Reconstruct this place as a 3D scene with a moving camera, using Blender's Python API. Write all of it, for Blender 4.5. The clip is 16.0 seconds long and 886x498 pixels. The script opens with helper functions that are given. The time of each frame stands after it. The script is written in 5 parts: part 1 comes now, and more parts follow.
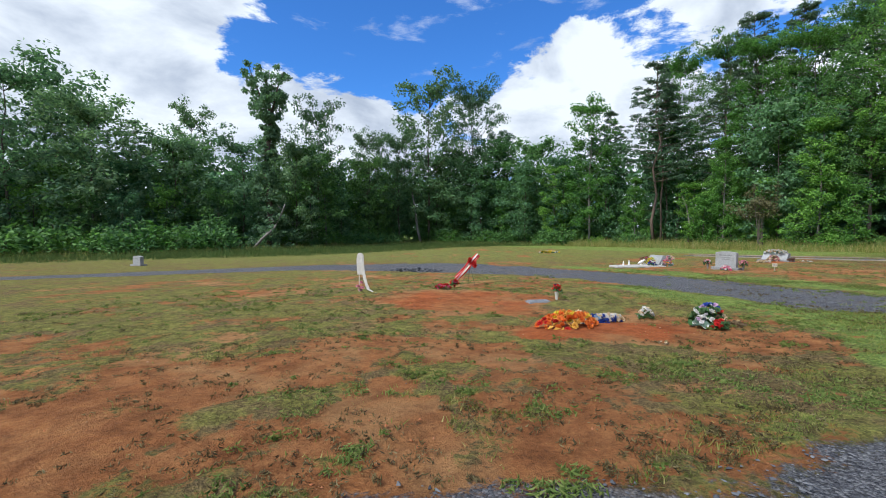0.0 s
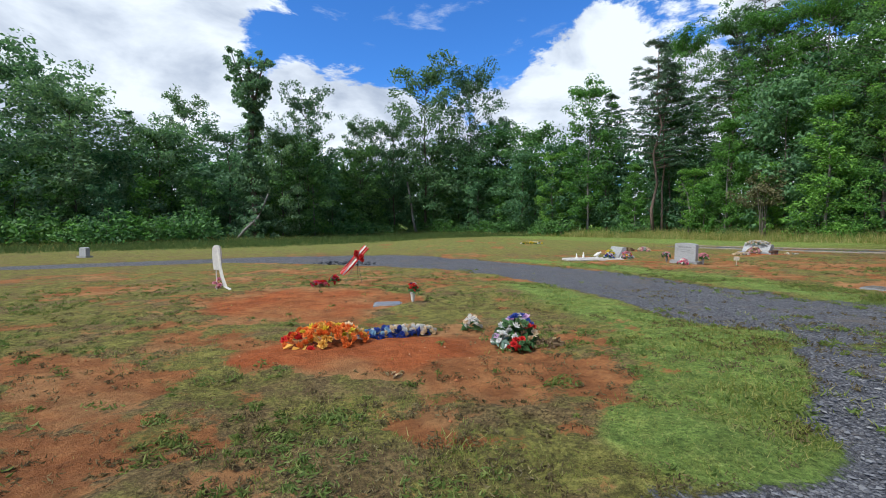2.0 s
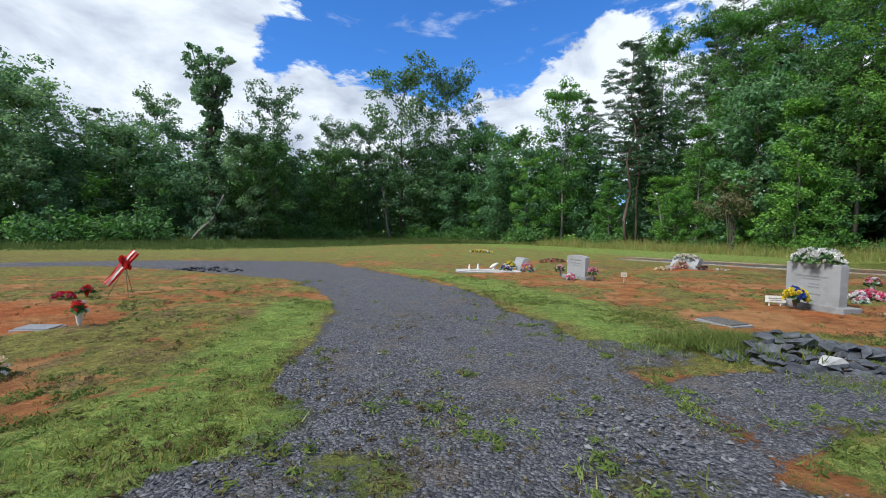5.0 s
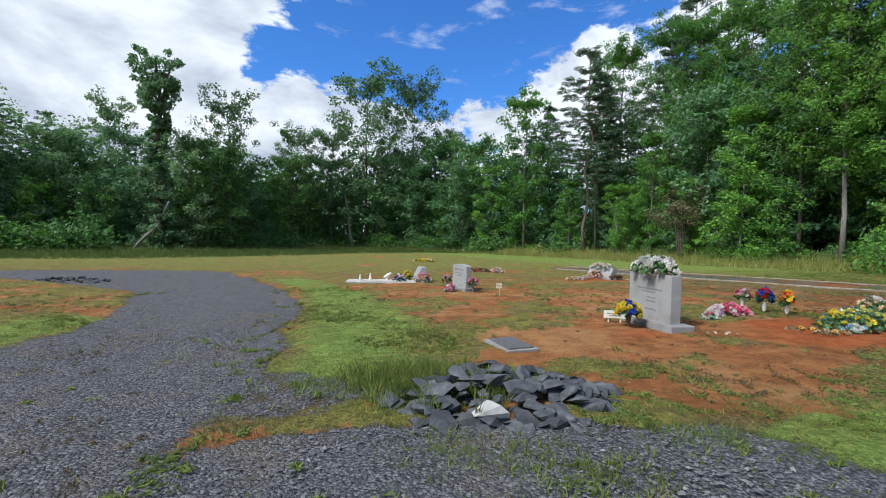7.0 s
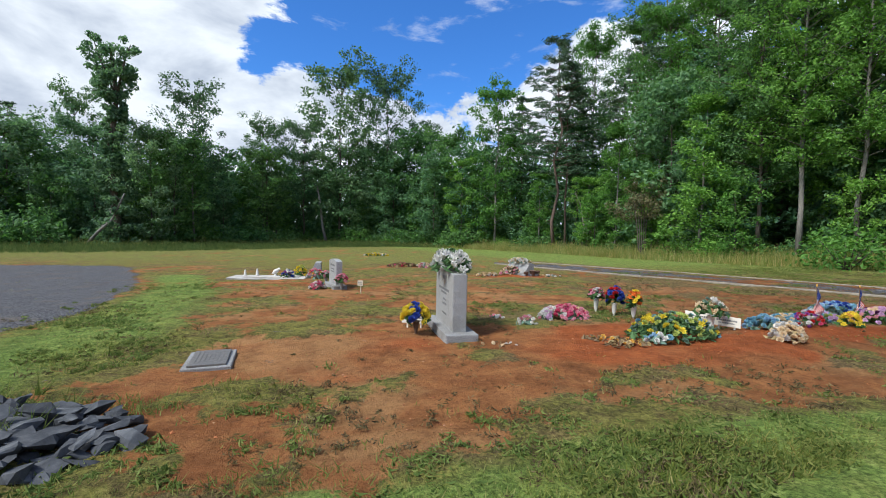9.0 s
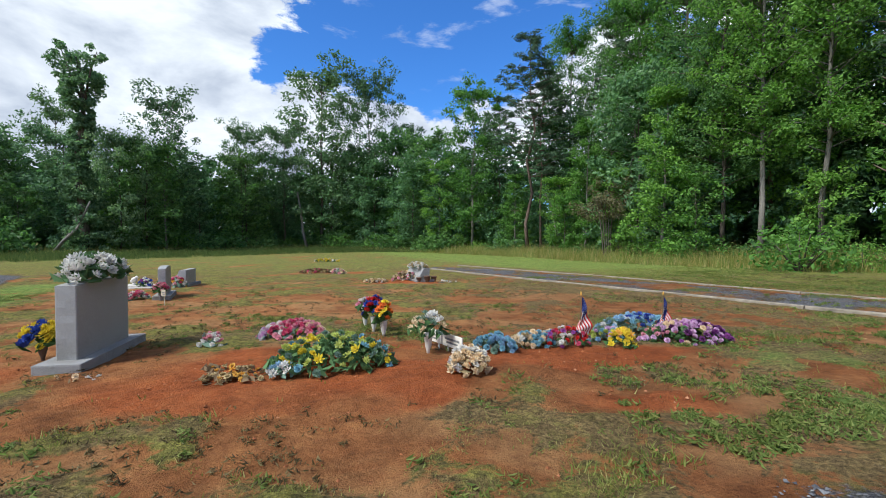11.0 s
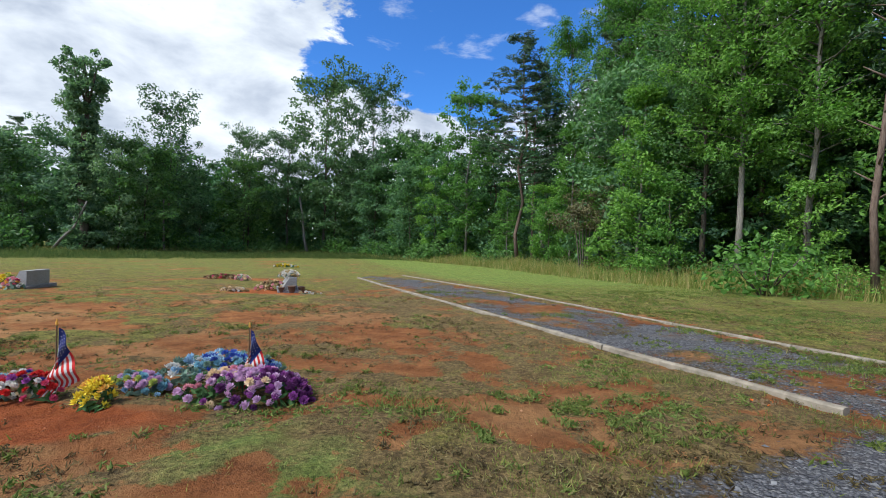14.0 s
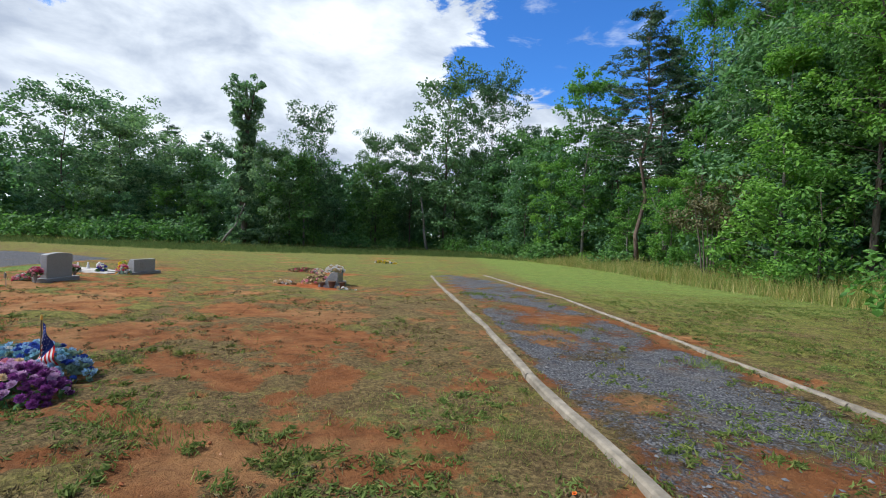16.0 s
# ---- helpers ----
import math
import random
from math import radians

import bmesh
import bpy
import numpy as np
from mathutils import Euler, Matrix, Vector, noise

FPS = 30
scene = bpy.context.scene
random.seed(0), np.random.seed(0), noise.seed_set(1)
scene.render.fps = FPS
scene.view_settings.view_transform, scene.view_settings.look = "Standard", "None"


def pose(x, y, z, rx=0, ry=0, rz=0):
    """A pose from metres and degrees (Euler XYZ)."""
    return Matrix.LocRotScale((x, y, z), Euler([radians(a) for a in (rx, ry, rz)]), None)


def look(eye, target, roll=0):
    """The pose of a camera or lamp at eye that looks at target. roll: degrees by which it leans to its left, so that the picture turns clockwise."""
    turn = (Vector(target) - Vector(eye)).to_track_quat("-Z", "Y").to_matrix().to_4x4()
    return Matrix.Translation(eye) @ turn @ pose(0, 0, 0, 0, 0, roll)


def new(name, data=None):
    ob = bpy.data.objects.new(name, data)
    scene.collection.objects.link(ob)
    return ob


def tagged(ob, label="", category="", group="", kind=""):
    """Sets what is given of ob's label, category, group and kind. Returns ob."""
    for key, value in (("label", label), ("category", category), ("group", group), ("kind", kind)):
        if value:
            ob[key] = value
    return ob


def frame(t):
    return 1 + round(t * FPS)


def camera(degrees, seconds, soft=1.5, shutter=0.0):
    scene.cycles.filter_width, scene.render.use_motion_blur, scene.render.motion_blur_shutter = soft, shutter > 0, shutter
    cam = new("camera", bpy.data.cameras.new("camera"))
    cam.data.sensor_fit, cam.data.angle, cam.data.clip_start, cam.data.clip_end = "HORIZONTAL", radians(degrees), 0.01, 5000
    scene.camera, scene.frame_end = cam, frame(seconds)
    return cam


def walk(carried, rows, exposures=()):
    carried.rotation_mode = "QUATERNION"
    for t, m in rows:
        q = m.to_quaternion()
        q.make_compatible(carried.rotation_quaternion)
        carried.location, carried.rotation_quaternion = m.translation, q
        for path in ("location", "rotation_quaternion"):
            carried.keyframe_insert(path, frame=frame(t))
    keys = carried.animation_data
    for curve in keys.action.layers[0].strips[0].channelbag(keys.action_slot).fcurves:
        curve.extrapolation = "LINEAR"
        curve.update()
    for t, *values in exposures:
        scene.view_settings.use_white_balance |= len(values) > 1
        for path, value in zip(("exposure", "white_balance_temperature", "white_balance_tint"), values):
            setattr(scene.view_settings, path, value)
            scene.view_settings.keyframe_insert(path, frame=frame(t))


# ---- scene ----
cam = camera(89.9, 16.0, 0.95)
METRES, EYE, TILT, LEAN, TURN = 29.0, 1.45, -2.6, 0.0, 0.0
ROWS = [
    (0.0, 0.0, 0.0, 0.0, 0.0, 0.0, -0.0),
    (0.5, 0.0321, 0.0157, -0.0005, 0.73, -0.29, 0.04),
    (1.0, 0.0637, 0.0312, 0.0002, 1.4, -0.51, 0.04),
    (1.5, 0.0946, 0.0469, -0.0001, 1.94, -0.9, 0.06),
    (2.0, 0.1253, 0.0624, 0.0008, 2.58, -1.22, 0.03),
    (2.5, 0.1547, 0.0769, 0.0014, 3.21, -1.38, -0.22),
    (3.0, 0.1835, 0.0915, 0.0018, 3.71, -1.38, -0.62),
    (3.5, 0.2112, 0.106, 0.002, 3.98, -1.31, -0.9),
    (4.0, 0.2374, 0.1191, 0.0026, 4.03, -1.18, -0.95),
    (6.5, 0.3751, 0.1792, 0.0047, 2.23, 0.75, -1.4),
    (7.0, 0.4048, 0.1913, 0.0049, 1.98, 0.81, -1.23),
    (7.5, 0.4332, 0.2022, 0.0056, 1.81, 0.67, -1.15),
    (8.0, 0.4588, 0.2128, 0.0065, 1.81, 0.41, -1.13),
    (8.5, 0.4869, 0.2236, 0.0067, 1.78, 0.15, -1.21),
    (9.0, 0.519, 0.2355, 0.0071, 1.75, 0.09, -1.28),
    (11.5, 0.6892, 0.3009, 0.0086, 3.8, 0.91, -0.75),
    (12.0, 0.7185, 0.3135, 0.0096, 4.46, 1.07, -1.37),
    (12.5, 0.7463, 0.326, 0.0104, 4.89, 1.17, -1.89),
    (13.0, 0.7718, 0.3373, 0.0119, 5.55, 1.37, -2.11),
    (13.5, 0.7959, 0.3496, 0.0131, 6.53, 1.62, -2.24),
    (14.0, 0.8194, 0.3625, 0.0134, 7.81, 1.75, -2.35),
    (14.5, 0.8434, 0.3754, 0.0149, 9.05, 1.84, -2.31),
    (15.0, 0.8647, 0.3894, 0.0153, 11.1, 1.8, -2.7),
    (15.5, 0.8852, 0.4053, 0.0161, 14.06, 1.54, -3.26),
    (15.8, 0.8958, 0.4151, 0.0171, 21.2, 1.08, -3.58),
    (16.0, 0.9029, 0.4217, 0.0178, 25.35, 0.76, -3.8),
]
walk(cam, [(t, pose(0, 0, EYE, TILT, LEAN, TURN) @ pose(METRES * x, METRES * y, METRES * z, 90 + pitch, roll, yaw)) for t, x, y, z, yaw, pitch, roll in ROWS], [(0.0, 0.24, 5860, 7), (9.0, 0.26, 5960, 7), (12.0, 0.32, 5960, 7), (16.0, 0.33, 5940, 7)])

# ---- world, sun ----
SUN_AZ, SUN_EL = -128.0, 50.0          # degrees from +y (towards +x), height


def build_world():
    w = bpy.data.worlds.new("sky")
    scene.world = w
    w.use_nodes = True
    nt = w.node_tree
    N, L = nt.nodes, nt.links
    N.clear()
    out = N.new("ShaderNodeOutputWorld")
    bg = N.new("ShaderNodeBackground")
    L.new(bg.outputs[0], out.inputs[0])
    sky = N.new("ShaderNodeTexSky")
    sky.sky_type, sky.sun_disc = "NISHITA", False
    sky.sun_elevation, sky.sun_rotation = radians(SUN_EL), radians(SUN_AZ)
    sky.air_density, sky.dust_density, sky.ozone_density = 1.0, 0.4, 2.5
    gain = N.new("ShaderNodeMix")
    gain.data_type, gain.blend_type = "RGBA", "MULTIPLY"
    gain.inputs[0].default_value = 1.0
    gain.inputs[7].default_value = (0.060, 0.112, 0.180, 1)
    L.new(sky.outputs[0], gain.inputs[6])
    tc = N.new("ShaderNodeTexCoord")

    def noise_at(scale, detail, rough, stretch, shift):
        mp = N.new("ShaderNodeMapping")
        mp.inputs["Scale"].default_value = stretch
        mp.inputs["Location"].default_value = shift
        L.new(tc.outputs["Generated"], mp.inputs[0])
        n = N.new("ShaderNodeTexNoise")
        n.inputs["Scale"].default_value, n.inputs["Detail"].default_value, n.inputs["Roughness"].default_value = scale, detail, rough
        n.inputs["Distortion"].default_value = 0.25
        L.new(mp.outputs[0], n.inputs["Vector"])
        return n.outputs[0]

    def math_(op, a, b=None, c=None):
        m = N.new("ShaderNodeMath")
        m.operation = op
        for i, v in enumerate((a, b, c)):
            if v is None:
                continue
            if isinstance(v, (int, float)):
                m.inputs[i].default_value = v
            else:
                L.new(v, m.inputs[i])
        return m.outputs[0]

    def toward(az, el, lo, hi):
        """1 near a direction of the sky, 0 away from it."""
        d = N.new("ShaderNodeVectorMath")
        d.operation = "DOT_PRODUCT"
        a, e = radians(az), radians(el)
        d.inputs[1].default_value = (math.sin(a) * math.cos(e), math.cos(a) * math.cos(e), math.sin(e))
        L.new(tc.outputs["Generated"], d.inputs[0])
        r = N.new("ShaderNodeMapRange")
        r.interpolation_type = "SMOOTHSTEP"
        r.inputs[1].default_value, r.inputs[2].default_value = math.cos(radians(hi)), math.cos(radians(lo))
        L.new(d.outputs["Value"], r.inputs[0])
        return r.outputs[0]

    big = noise_at(4.2, 10, 0.66, (1, 1, 2.0), (0.3, 0.1, 0.75))
    cover = math_("MULTIPLY_ADD", big, 2.1, -0.50)
    up = N.new("ShaderNodeSeparateXYZ")
    L.new(tc.outputs["Generated"], up.inputs[0])
    low = N.new("ShaderNodeMapRange")
    low.interpolation_type = "SMOOTHSTEP"
    low.inputs[1].default_value, low.inputs[2].default_value = math.sin(radians(18.5)), math.sin(radians(13.5))
    L.new(up.outputs[2], low.inputs[0])
    cover = math_("MULTIPLY_ADD", low.outputs[0], 0.30, cover)
    for az, el, lo, hi, amount in ((2, 28, 4, 18, -0.50), (-13, 22, 3, 9, -0.34), (-4, 20, 1, 6, -0.30), (-25, 19.5, 0, 5, -0.30), (-31, 25, 2, 8, 0.16), (-46, 20, 8, 20, 0.34), (-33, 15, 3, 11, 0.34),
                                   (-16, 12, 4, 10, 0.22), (5, 17.5, 2, 6, 0.30), (15, 18, 3, 8, 0.40), (34, 28, 3, 10, 0.30), (-75, 22, 10, 35, 0.2)):
        cover = math_("MULTIPLY_ADD", toward(az, el, lo, hi), amount, cover)
    ramp = N.new("ShaderNodeMapRange")
    ramp.interpolation_type = "SMOOTHSTEP"
    ramp.inputs[1].default_value, ramp.inputs[2].default_value = 0.50, 0.66
    L.new(cover, ramp.inputs[0])
    thin = noise_at(9.0, 6, 0.6, (1, 1, 2.6), (1.7, 0.4, 2.2))
    wisp = N.new("ShaderNodeMapRange")
    wisp.interpolation_type = "SMOOTHSTEP"
    wisp.inputs[1].default_value, wisp.inputs[2].default_value, wisp.inputs[4].default_value = 0.57, 0.76, 0.42
    L.new(thin, wisp.inputs[0])
    veil = math_("MAXIMUM", ramp.outputs[0], wisp.outputs[0])
    shade = noise_at(4.6, 7, 0.55, (1, 1, 2.0), (4.1, 2.0, 0.3))
    cr = N.new("ShaderNodeValToRGB")
    cr.color_ramp.elements[0].position, cr.color_ramp.elements[0].color = 0.34, (0.50, 0.54, 0.63, 1)
    cr.color_ramp.elements[1].position, cr.color_ramp.elements[1].color = 0.58, (0.99, 1.0, 1.02, 1)
    L.new(shade, cr.inputs[0])
    mix = N.new("ShaderNodeMix")
    mix.data_type = "RGBA"
    L.new(veil, mix.inputs[0])
    L.new(gain.outputs[2], mix.inputs[6])
    L.new(cr.outputs[0], mix.inputs[7])
    L.new(mix.outputs[2], bg.inputs[0])
    bg.inputs[1].default_value = 0.86


build_world()
sun_data = bpy.data.lights.new("sun", "SUN")
sun_data.energy, sun_data.angle, sun_data.color = 4.8, radians(16), (1.0, 0.955, 0.87)
sun = new("sun", sun_data)
_a, _e = radians(SUN_AZ), radians(SUN_EL)
sun.matrix_world = look((math.sin(_a) * math.cos(_e) * 80, math.cos(_a) * math.cos(_e) * 80, math.sin(_e) * 80), (0, 0, 0))


# ---- materials ----
class Nodes:
    """A thin wrapper round a material's node tree."""

    def __init__(self, name, rough=0.7, spec=0.3, metal=0.0):
        self.mat = bpy.data.materials.new(name)
        self.mat.use_nodes = True
        self.N, self.L = self.mat.node_tree.nodes, self.mat.node_tree.links
        self.bsdf = self.N["Principled BSDF"]
        self.bsdf.inputs["Roughness"].default_value = rough
        self.bsdf.inputs["Specular IOR Level"].default_value = spec
        self.bsdf.inputs["Metallic"].default_value = metal

    def put(self, socket, v):
        if hasattr(v, "is_linked"):
            self.L.new(v, socket)
        elif isinstance(v, tuple) and len(v) == 3 and socket.type == "RGBA":
            socket.default_value = (*v, 1)
        else:
            socket.default_value = v

    def noise(self, scale, detail=4, rough=0.6, coord="Object", stretch=None, distort=0.0):
        tc = self.N.new("ShaderNodeTexCoord")
        n = self.N.new("ShaderNodeTexNoise")
        n.inputs["Scale"].default_value, n.inputs["Detail"].default_value, n.inputs["Roughness"].default_value = scale, detail, rough
        n.inputs["Distortion"].default_value = distort
        src = tc.outputs[coord]
        if stretch:
            mp = self.N.new("ShaderNodeMapping")
            mp.inputs["Scale"].default_value = stretch
            self.L.new(src, mp.inputs[0])
            src = mp.outputs[0]
        self.L.new(src, n.inputs["Vector"])
        return n.outputs[0]

    def voronoi(self, scale, out="Distance", coord="Object"):
        tc = self.N.new("ShaderNodeTexCoord")
        n = self.N.new("ShaderNodeTexVoronoi")
        n.inputs["Scale"].default_value = scale
        self.L.new(tc.outputs[coord], n.inputs["Vector"])
        return n.outputs[out]

    def attr(self, name):
        n = self.N.new("ShaderNodeAttribute")
        n.attribute_name = name
        return n.outputs["Fac"]

    def island(self):
        return self.N.new("ShaderNodeNewGeometry").outputs["Random Per Island"]

    def objrand(self):
        return self.N.new("ShaderNodeObjectInfo").outputs["Random"]

    def step(self, v, lo, hi, a=0.0, b=1.0):
        r = self.N.new("ShaderNodeMapRange")
        r.interpolation_type = "SMOOTHSTEP"
        r.inputs[1].default_value, r.inputs[2].default_value, r.inputs[3].default_value, r.inputs[4].default_value = lo, hi, a, b
        self.L.new(v, r.inputs[0])
        return r.outputs[0]

    def math(self, op, a, b=0.0):
        m = self.N.new("ShaderNodeMath")
        m.operation = op
        self.put(m.inputs[0], a)
        self.put(m.inputs[1], b)
        return m.outputs[0]

    def mix(self, f, a, b, blend="MIX"):
        m = self.N.new("ShaderNodeMix")
        m.data_type, m.blend_type = "RGBA", blend
        self.put(m.inputs[0], f)
        self.put(m.inputs[6], a)
        self.put(m.inputs[7], b)
        return m.outputs[2]

    def ramp(self, v, *stops):
        r = self.N.new("ShaderNodeValToRGB")
        e = r.color_ramp.elements
        while len(e) < len(stops):
            e.new(0.5)
        for el, (p, c) in zip(e, stops):
            el.position, el.color = p, (*c, 1)
        self.L.new(v, r.inputs[0])
        return r.outputs[0]

    def bump(self, h, strength=0.4, dist=0.02):
        b = self.N.new("ShaderNodeBump")
        b.inputs["Strength"].default_value, b.inputs["Distance"].default_value = strength, dist
        self.L.new(h, b.inputs["Height"])
        self.L.new(b.outputs[0], self.bsdf.inputs["Normal"])
        return self

    def color(self, c):
        self.put(self.bsdf.inputs["Base Color"], c)
        return self

    def translucent(self, c, amount):
        t = self.N.new("ShaderNodeBsdfTranslucent")
        self.put(t.inputs[0], c)
        m = self.N.new("ShaderNodeMixShader")
        m.inputs[0].default_value = amount
        self.L.new(self.bsdf.outputs[0], m.inputs[1])
        self.L.new(t.outputs[0], m.inputs[2])
        self.L.new(m.outputs[0], self.N["Material Output"].inputs[0])
        return self


def leaf_material(name, dark, light, trans=0.3, tint=(1.05, 1.2, 0.75), rough=0.55):
    m = Nodes(name, rough, 0.25)
    c = m.ramp(m.island(), (0.0, dark), (0.55, tuple((a + b) / 2 for a, b in zip(dark, light))), (1.0, light))
    c = m.mix(m.step(m.noise(0.35, 2), 0.35, 0.7), c, m.mix(1.0, c, (0.72, 0.8, 0.7), "MULTIPLY"))
    hue = m.mix(m.objrand(), (0.76, 0.84, 0.84), (1.36, 1.26, 1.14))
    c = m.mix(1.0, c, hue, "MULTIPLY")
    m.color(c)
    m.translucent(m.mix(1.0, c, tint, "MULTIPLY"), trans)
    return m.mat


def bark_material(name, a, b):
    m = Nodes(name, 0.9, 0.15)
    n = m.noise(6, 5, 0.7, stretch=(3, 3, 0.5))
    m.color(m.ramp(n, (0.3, a), (0.7, b)))
    m.bump(n, 0.7, 0.03)
    return m.mat


def plain_material(name, c, rough=0.6, spec=0.3, vary=0.18, scale=9.0, bump=0.15, metal=0.0):
    m = Nodes(name, rough, spec, metal)
    n = m.noise(scale, 5, 0.65)
    dark = tuple(x * (1 - vary) for x in c)
    lite = tuple(min(1, x * (1 + vary)) for x in c)
    m.color(m.ramp(n, (0.3, dark), (0.7, lite)))
    m.bump(m.noise(scale * 8, 4, 0.6), bump, 0.004)
    return m.mat


def granite_material(name, a, b, rough=0.5):
    m = Nodes(name, rough, 0.4)
    v = m.noise(160, 3, 0.75)
    c = m.ramp(v, (0.36, a), (0.62, b))
    c = m.mix(m.step(m.noise(3, 4), 0.45, 0.75), c, m.mix(1.0, c, (0.8, 0.78, 0.74), "MULTIPLY"))
    m.color(c)
    m.bump(v, 0.12, 0.002)
    return m.mat


LEAF_BROAD = leaf_material("leaf_broad", (0.060, 0.128, 0.046), (0.17, 0.31, 0.096), 0.46)
LEAF_BRIGHT = leaf_material("leaf_bright", (0.080, 0.175, 0.036), (0.21, 0.385, 0.080), 0.48)
LEAF_DARK = leaf_material("leaf_dark", (0.066, 0.142, 0.080), (0.17, 0.30, 0.150), 0.48)
# paled grey-green: distance haze over the far-left trees, put into the leaf colour
LEAF_HAZED = leaf_material("leaf_hazed", (0.092, 0.162, 0.098), (0.23, 0.34, 0.20), 0.5)
LEAF_AIRY = leaf_material("leaf_airy", (0.052, 0.105, 0.055), (0.14, 0.23, 0.11), 0.40)
LEAF_PINE = leaf_material("pine_needle", (0.042, 0.080, 0.048), (0.105, 0.17, 0.09), 0.32)
LEAF_BROWN = leaf_material("leaf_withered", (0.075, 0.072, 0.036), (0.14, 0.13, 0.065), 0.2)
BARK = bark_material("bark_grey_brown", (0.05, 0.04, 0.032), (0.15, 0.125, 0.10))
BARK_PALE = bark_material("bark_pale", (0.10, 0.092, 0.08), (0.25, 0.23, 0.20))
BARK_PINE = bark_material("bark_pine", (0.07, 0.048, 0.036), (0.19, 0.14, 0.11))
GRANITE = granite_material("granite_grey", (0.17, 0.17, 0.17), (0.36, 0.355, 0.345))
GRANITE_ROUGH = granite_material("granite_rough", (0.12, 0.12, 0.12), (0.31, 0.30, 0.29), 0.85)
CONCRETE_WHITE = plain_material("whitewashed_concrete", (0.40, 0.37, 0.335), 0.85, 0.2, 0.2, 5, 0.4)


def ground_material():
    m = Nodes("ground_soil_and_grass", 0.95, 0.12)
    big = m.noise(0.55, 4, 0.6, distort=0.4)
    mid = m.noise(2.3, 6, 0.68, distort=0.3)
    clump = m.noise(7.5, 5, 0.66, distort=0.5)
    fine = m.noise(22, 6, 0.72)
    tiny = m.noise(75, 4, 0.7)
    # trodden clay, from dark red brown to pale orange
    soil = m.ramp(m.math("ADD", m.math("MULTIPLY", mid, 0.65), m.math("MULTIPLY", fine, 0.35)),
                  (0.30, (0.115, 0.044, 0.017)), (0.46, (0.245, 0.096, 0.033)), (0.66, (0.37, 0.170, 0.064)))
    pale = m.ramp(m.math("ADD", m.math("MULTIPLY", clump, 0.6), m.math("MULTIPLY", tiny, 0.4)), (0.3, (0.225, 0.104, 0.040)), (0.7, (0.40, 0.214, 0.088)))
    soil = m.mix(m.step(big, 0.48, 0.60), soil, pale)
    fresh = m.ramp(m.math("ADD", m.math("MULTIPLY", mid, 0.45), m.math("ADD", m.math("MULTIPLY", fine, 0.35), m.math("MULTIPLY", tiny, 0.2))),
                   (0.30, (0.13, 0.036, 0.013)), (0.48, (0.30, 0.082, 0.024)), (0.70, (0.43, 0.150, 0.052)))
    soil = m.mix(m.step(m.attr("fresh"), 0.25, 0.75), soil, fresh)
    soil = m.mix(m.step(clump, 0.60, 0.70, 0.0, 0.45), soil, m.mix(1.0, soil, (0.55, 0.50, 0.50), "MULTIPLY"))
    # thin turf: olive mats, dead brown stems, straw
    turf = m.ramp(m.math("ADD", m.math("MULTIPLY", clump, 0.5), m.math("MULTIPLY", fine, 0.5)),
                  (0.32, (0.045, 0.037, 0.016)), (0.45, (0.125, 0.112, 0.032)), (0.55, (0.21, 0.195, 0.046)), (0.68, (0.34, 0.30, 0.10)))
    dead = m.ramp(fine, (0.32, (0.060, 0.038, 0.019)), (0.5, (0.16, 0.102, 0.050)), (0.68, (0.28, 0.19, 0.092)))
    poor = m.attr("poor")
    turf = m.mix(m.step(m.math("ADD", m.noise(1.1, 5, 0.66), m.math("MULTIPLY", poor, 0.16)), 0.47, 0.62, 0.0, 0.8), turf, dead)
    soil = m.mix(m.math("MULTIPLY", poor, 0.7), soil, m.mix(1.0, soil, (0.74, 0.70, 0.72), "MULTIPLY"))
    lush = m.ramp(m.math("ADD", m.math("MULTIPLY", clump, 0.4), m.math("MULTIPLY", fine, 0.6)),
                  (0.33, (0.060, 0.096, 0.022)), (0.5, (0.155, 0.222, 0.046)), (0.68, (0.30, 0.36, 0.100)))
    lushf = m.step(m.math("ADD", m.attr("lush"), m.math("MULTIPLY", m.math("SUBTRACT", mid, 0.5), 0.9)), 0.3, 0.75)
    lush = m.mix(m.step(m.noise(1.6, 4, 0.6), 0.46, 0.62, 0.0, 0.55), lush, m.mix(1.0, lush, (1.28, 1.06, 1.10), "MULTIPLY"))
    turf = m.mix(lushf, turf, lush)
    # crushed stone chips
    bw = m.N.new("ShaderNodeRGBToBW")
    m.L.new(m.voronoi(50, "Color"), bw.inputs[0])
    cell = m.voronoi(50, "Distance")
    gap = m.step(cell, 0.30, 0.80, 1.0, 0.25)
    stone = m.ramp(m.math("ADD", m.math("MULTIPLY", bw.outputs[0], 0.75), m.math("MULTIPLY", mid, 0.25)), (0.2, (0.065, 0.064, 0.071)), (0.5, (0.125, 0.123, 0.131)), (0.8, (0.225, 0.22, 0.222)))
    stone = m.mix(1.0, stone, m.mix(gap, (0.45, 0.45, 0.46), (1.2, 1.2, 1.2)), "MULTIPLY")
    stone = m.mix(m.step(m.noise(1.3, 5, 0.7), 0.5, 0.72, 0.0, 0.55), stone, m.ramp(fine, (0.3, (0.13, 0.095, 0.07)), (0.7, (0.25, 0.20, 0.15))))
    s = m.math("ADD", m.attr("soil"), m.math("ADD", m.math("MULTIPLY", m.math("SUBTRACT", clump, 0.5), 1.05), m.math("MULTIPLY", m.math("SUBTRACT", fine, 0.5), 0.55)))
    soilf = m.step(s, 0.42, 0.60)
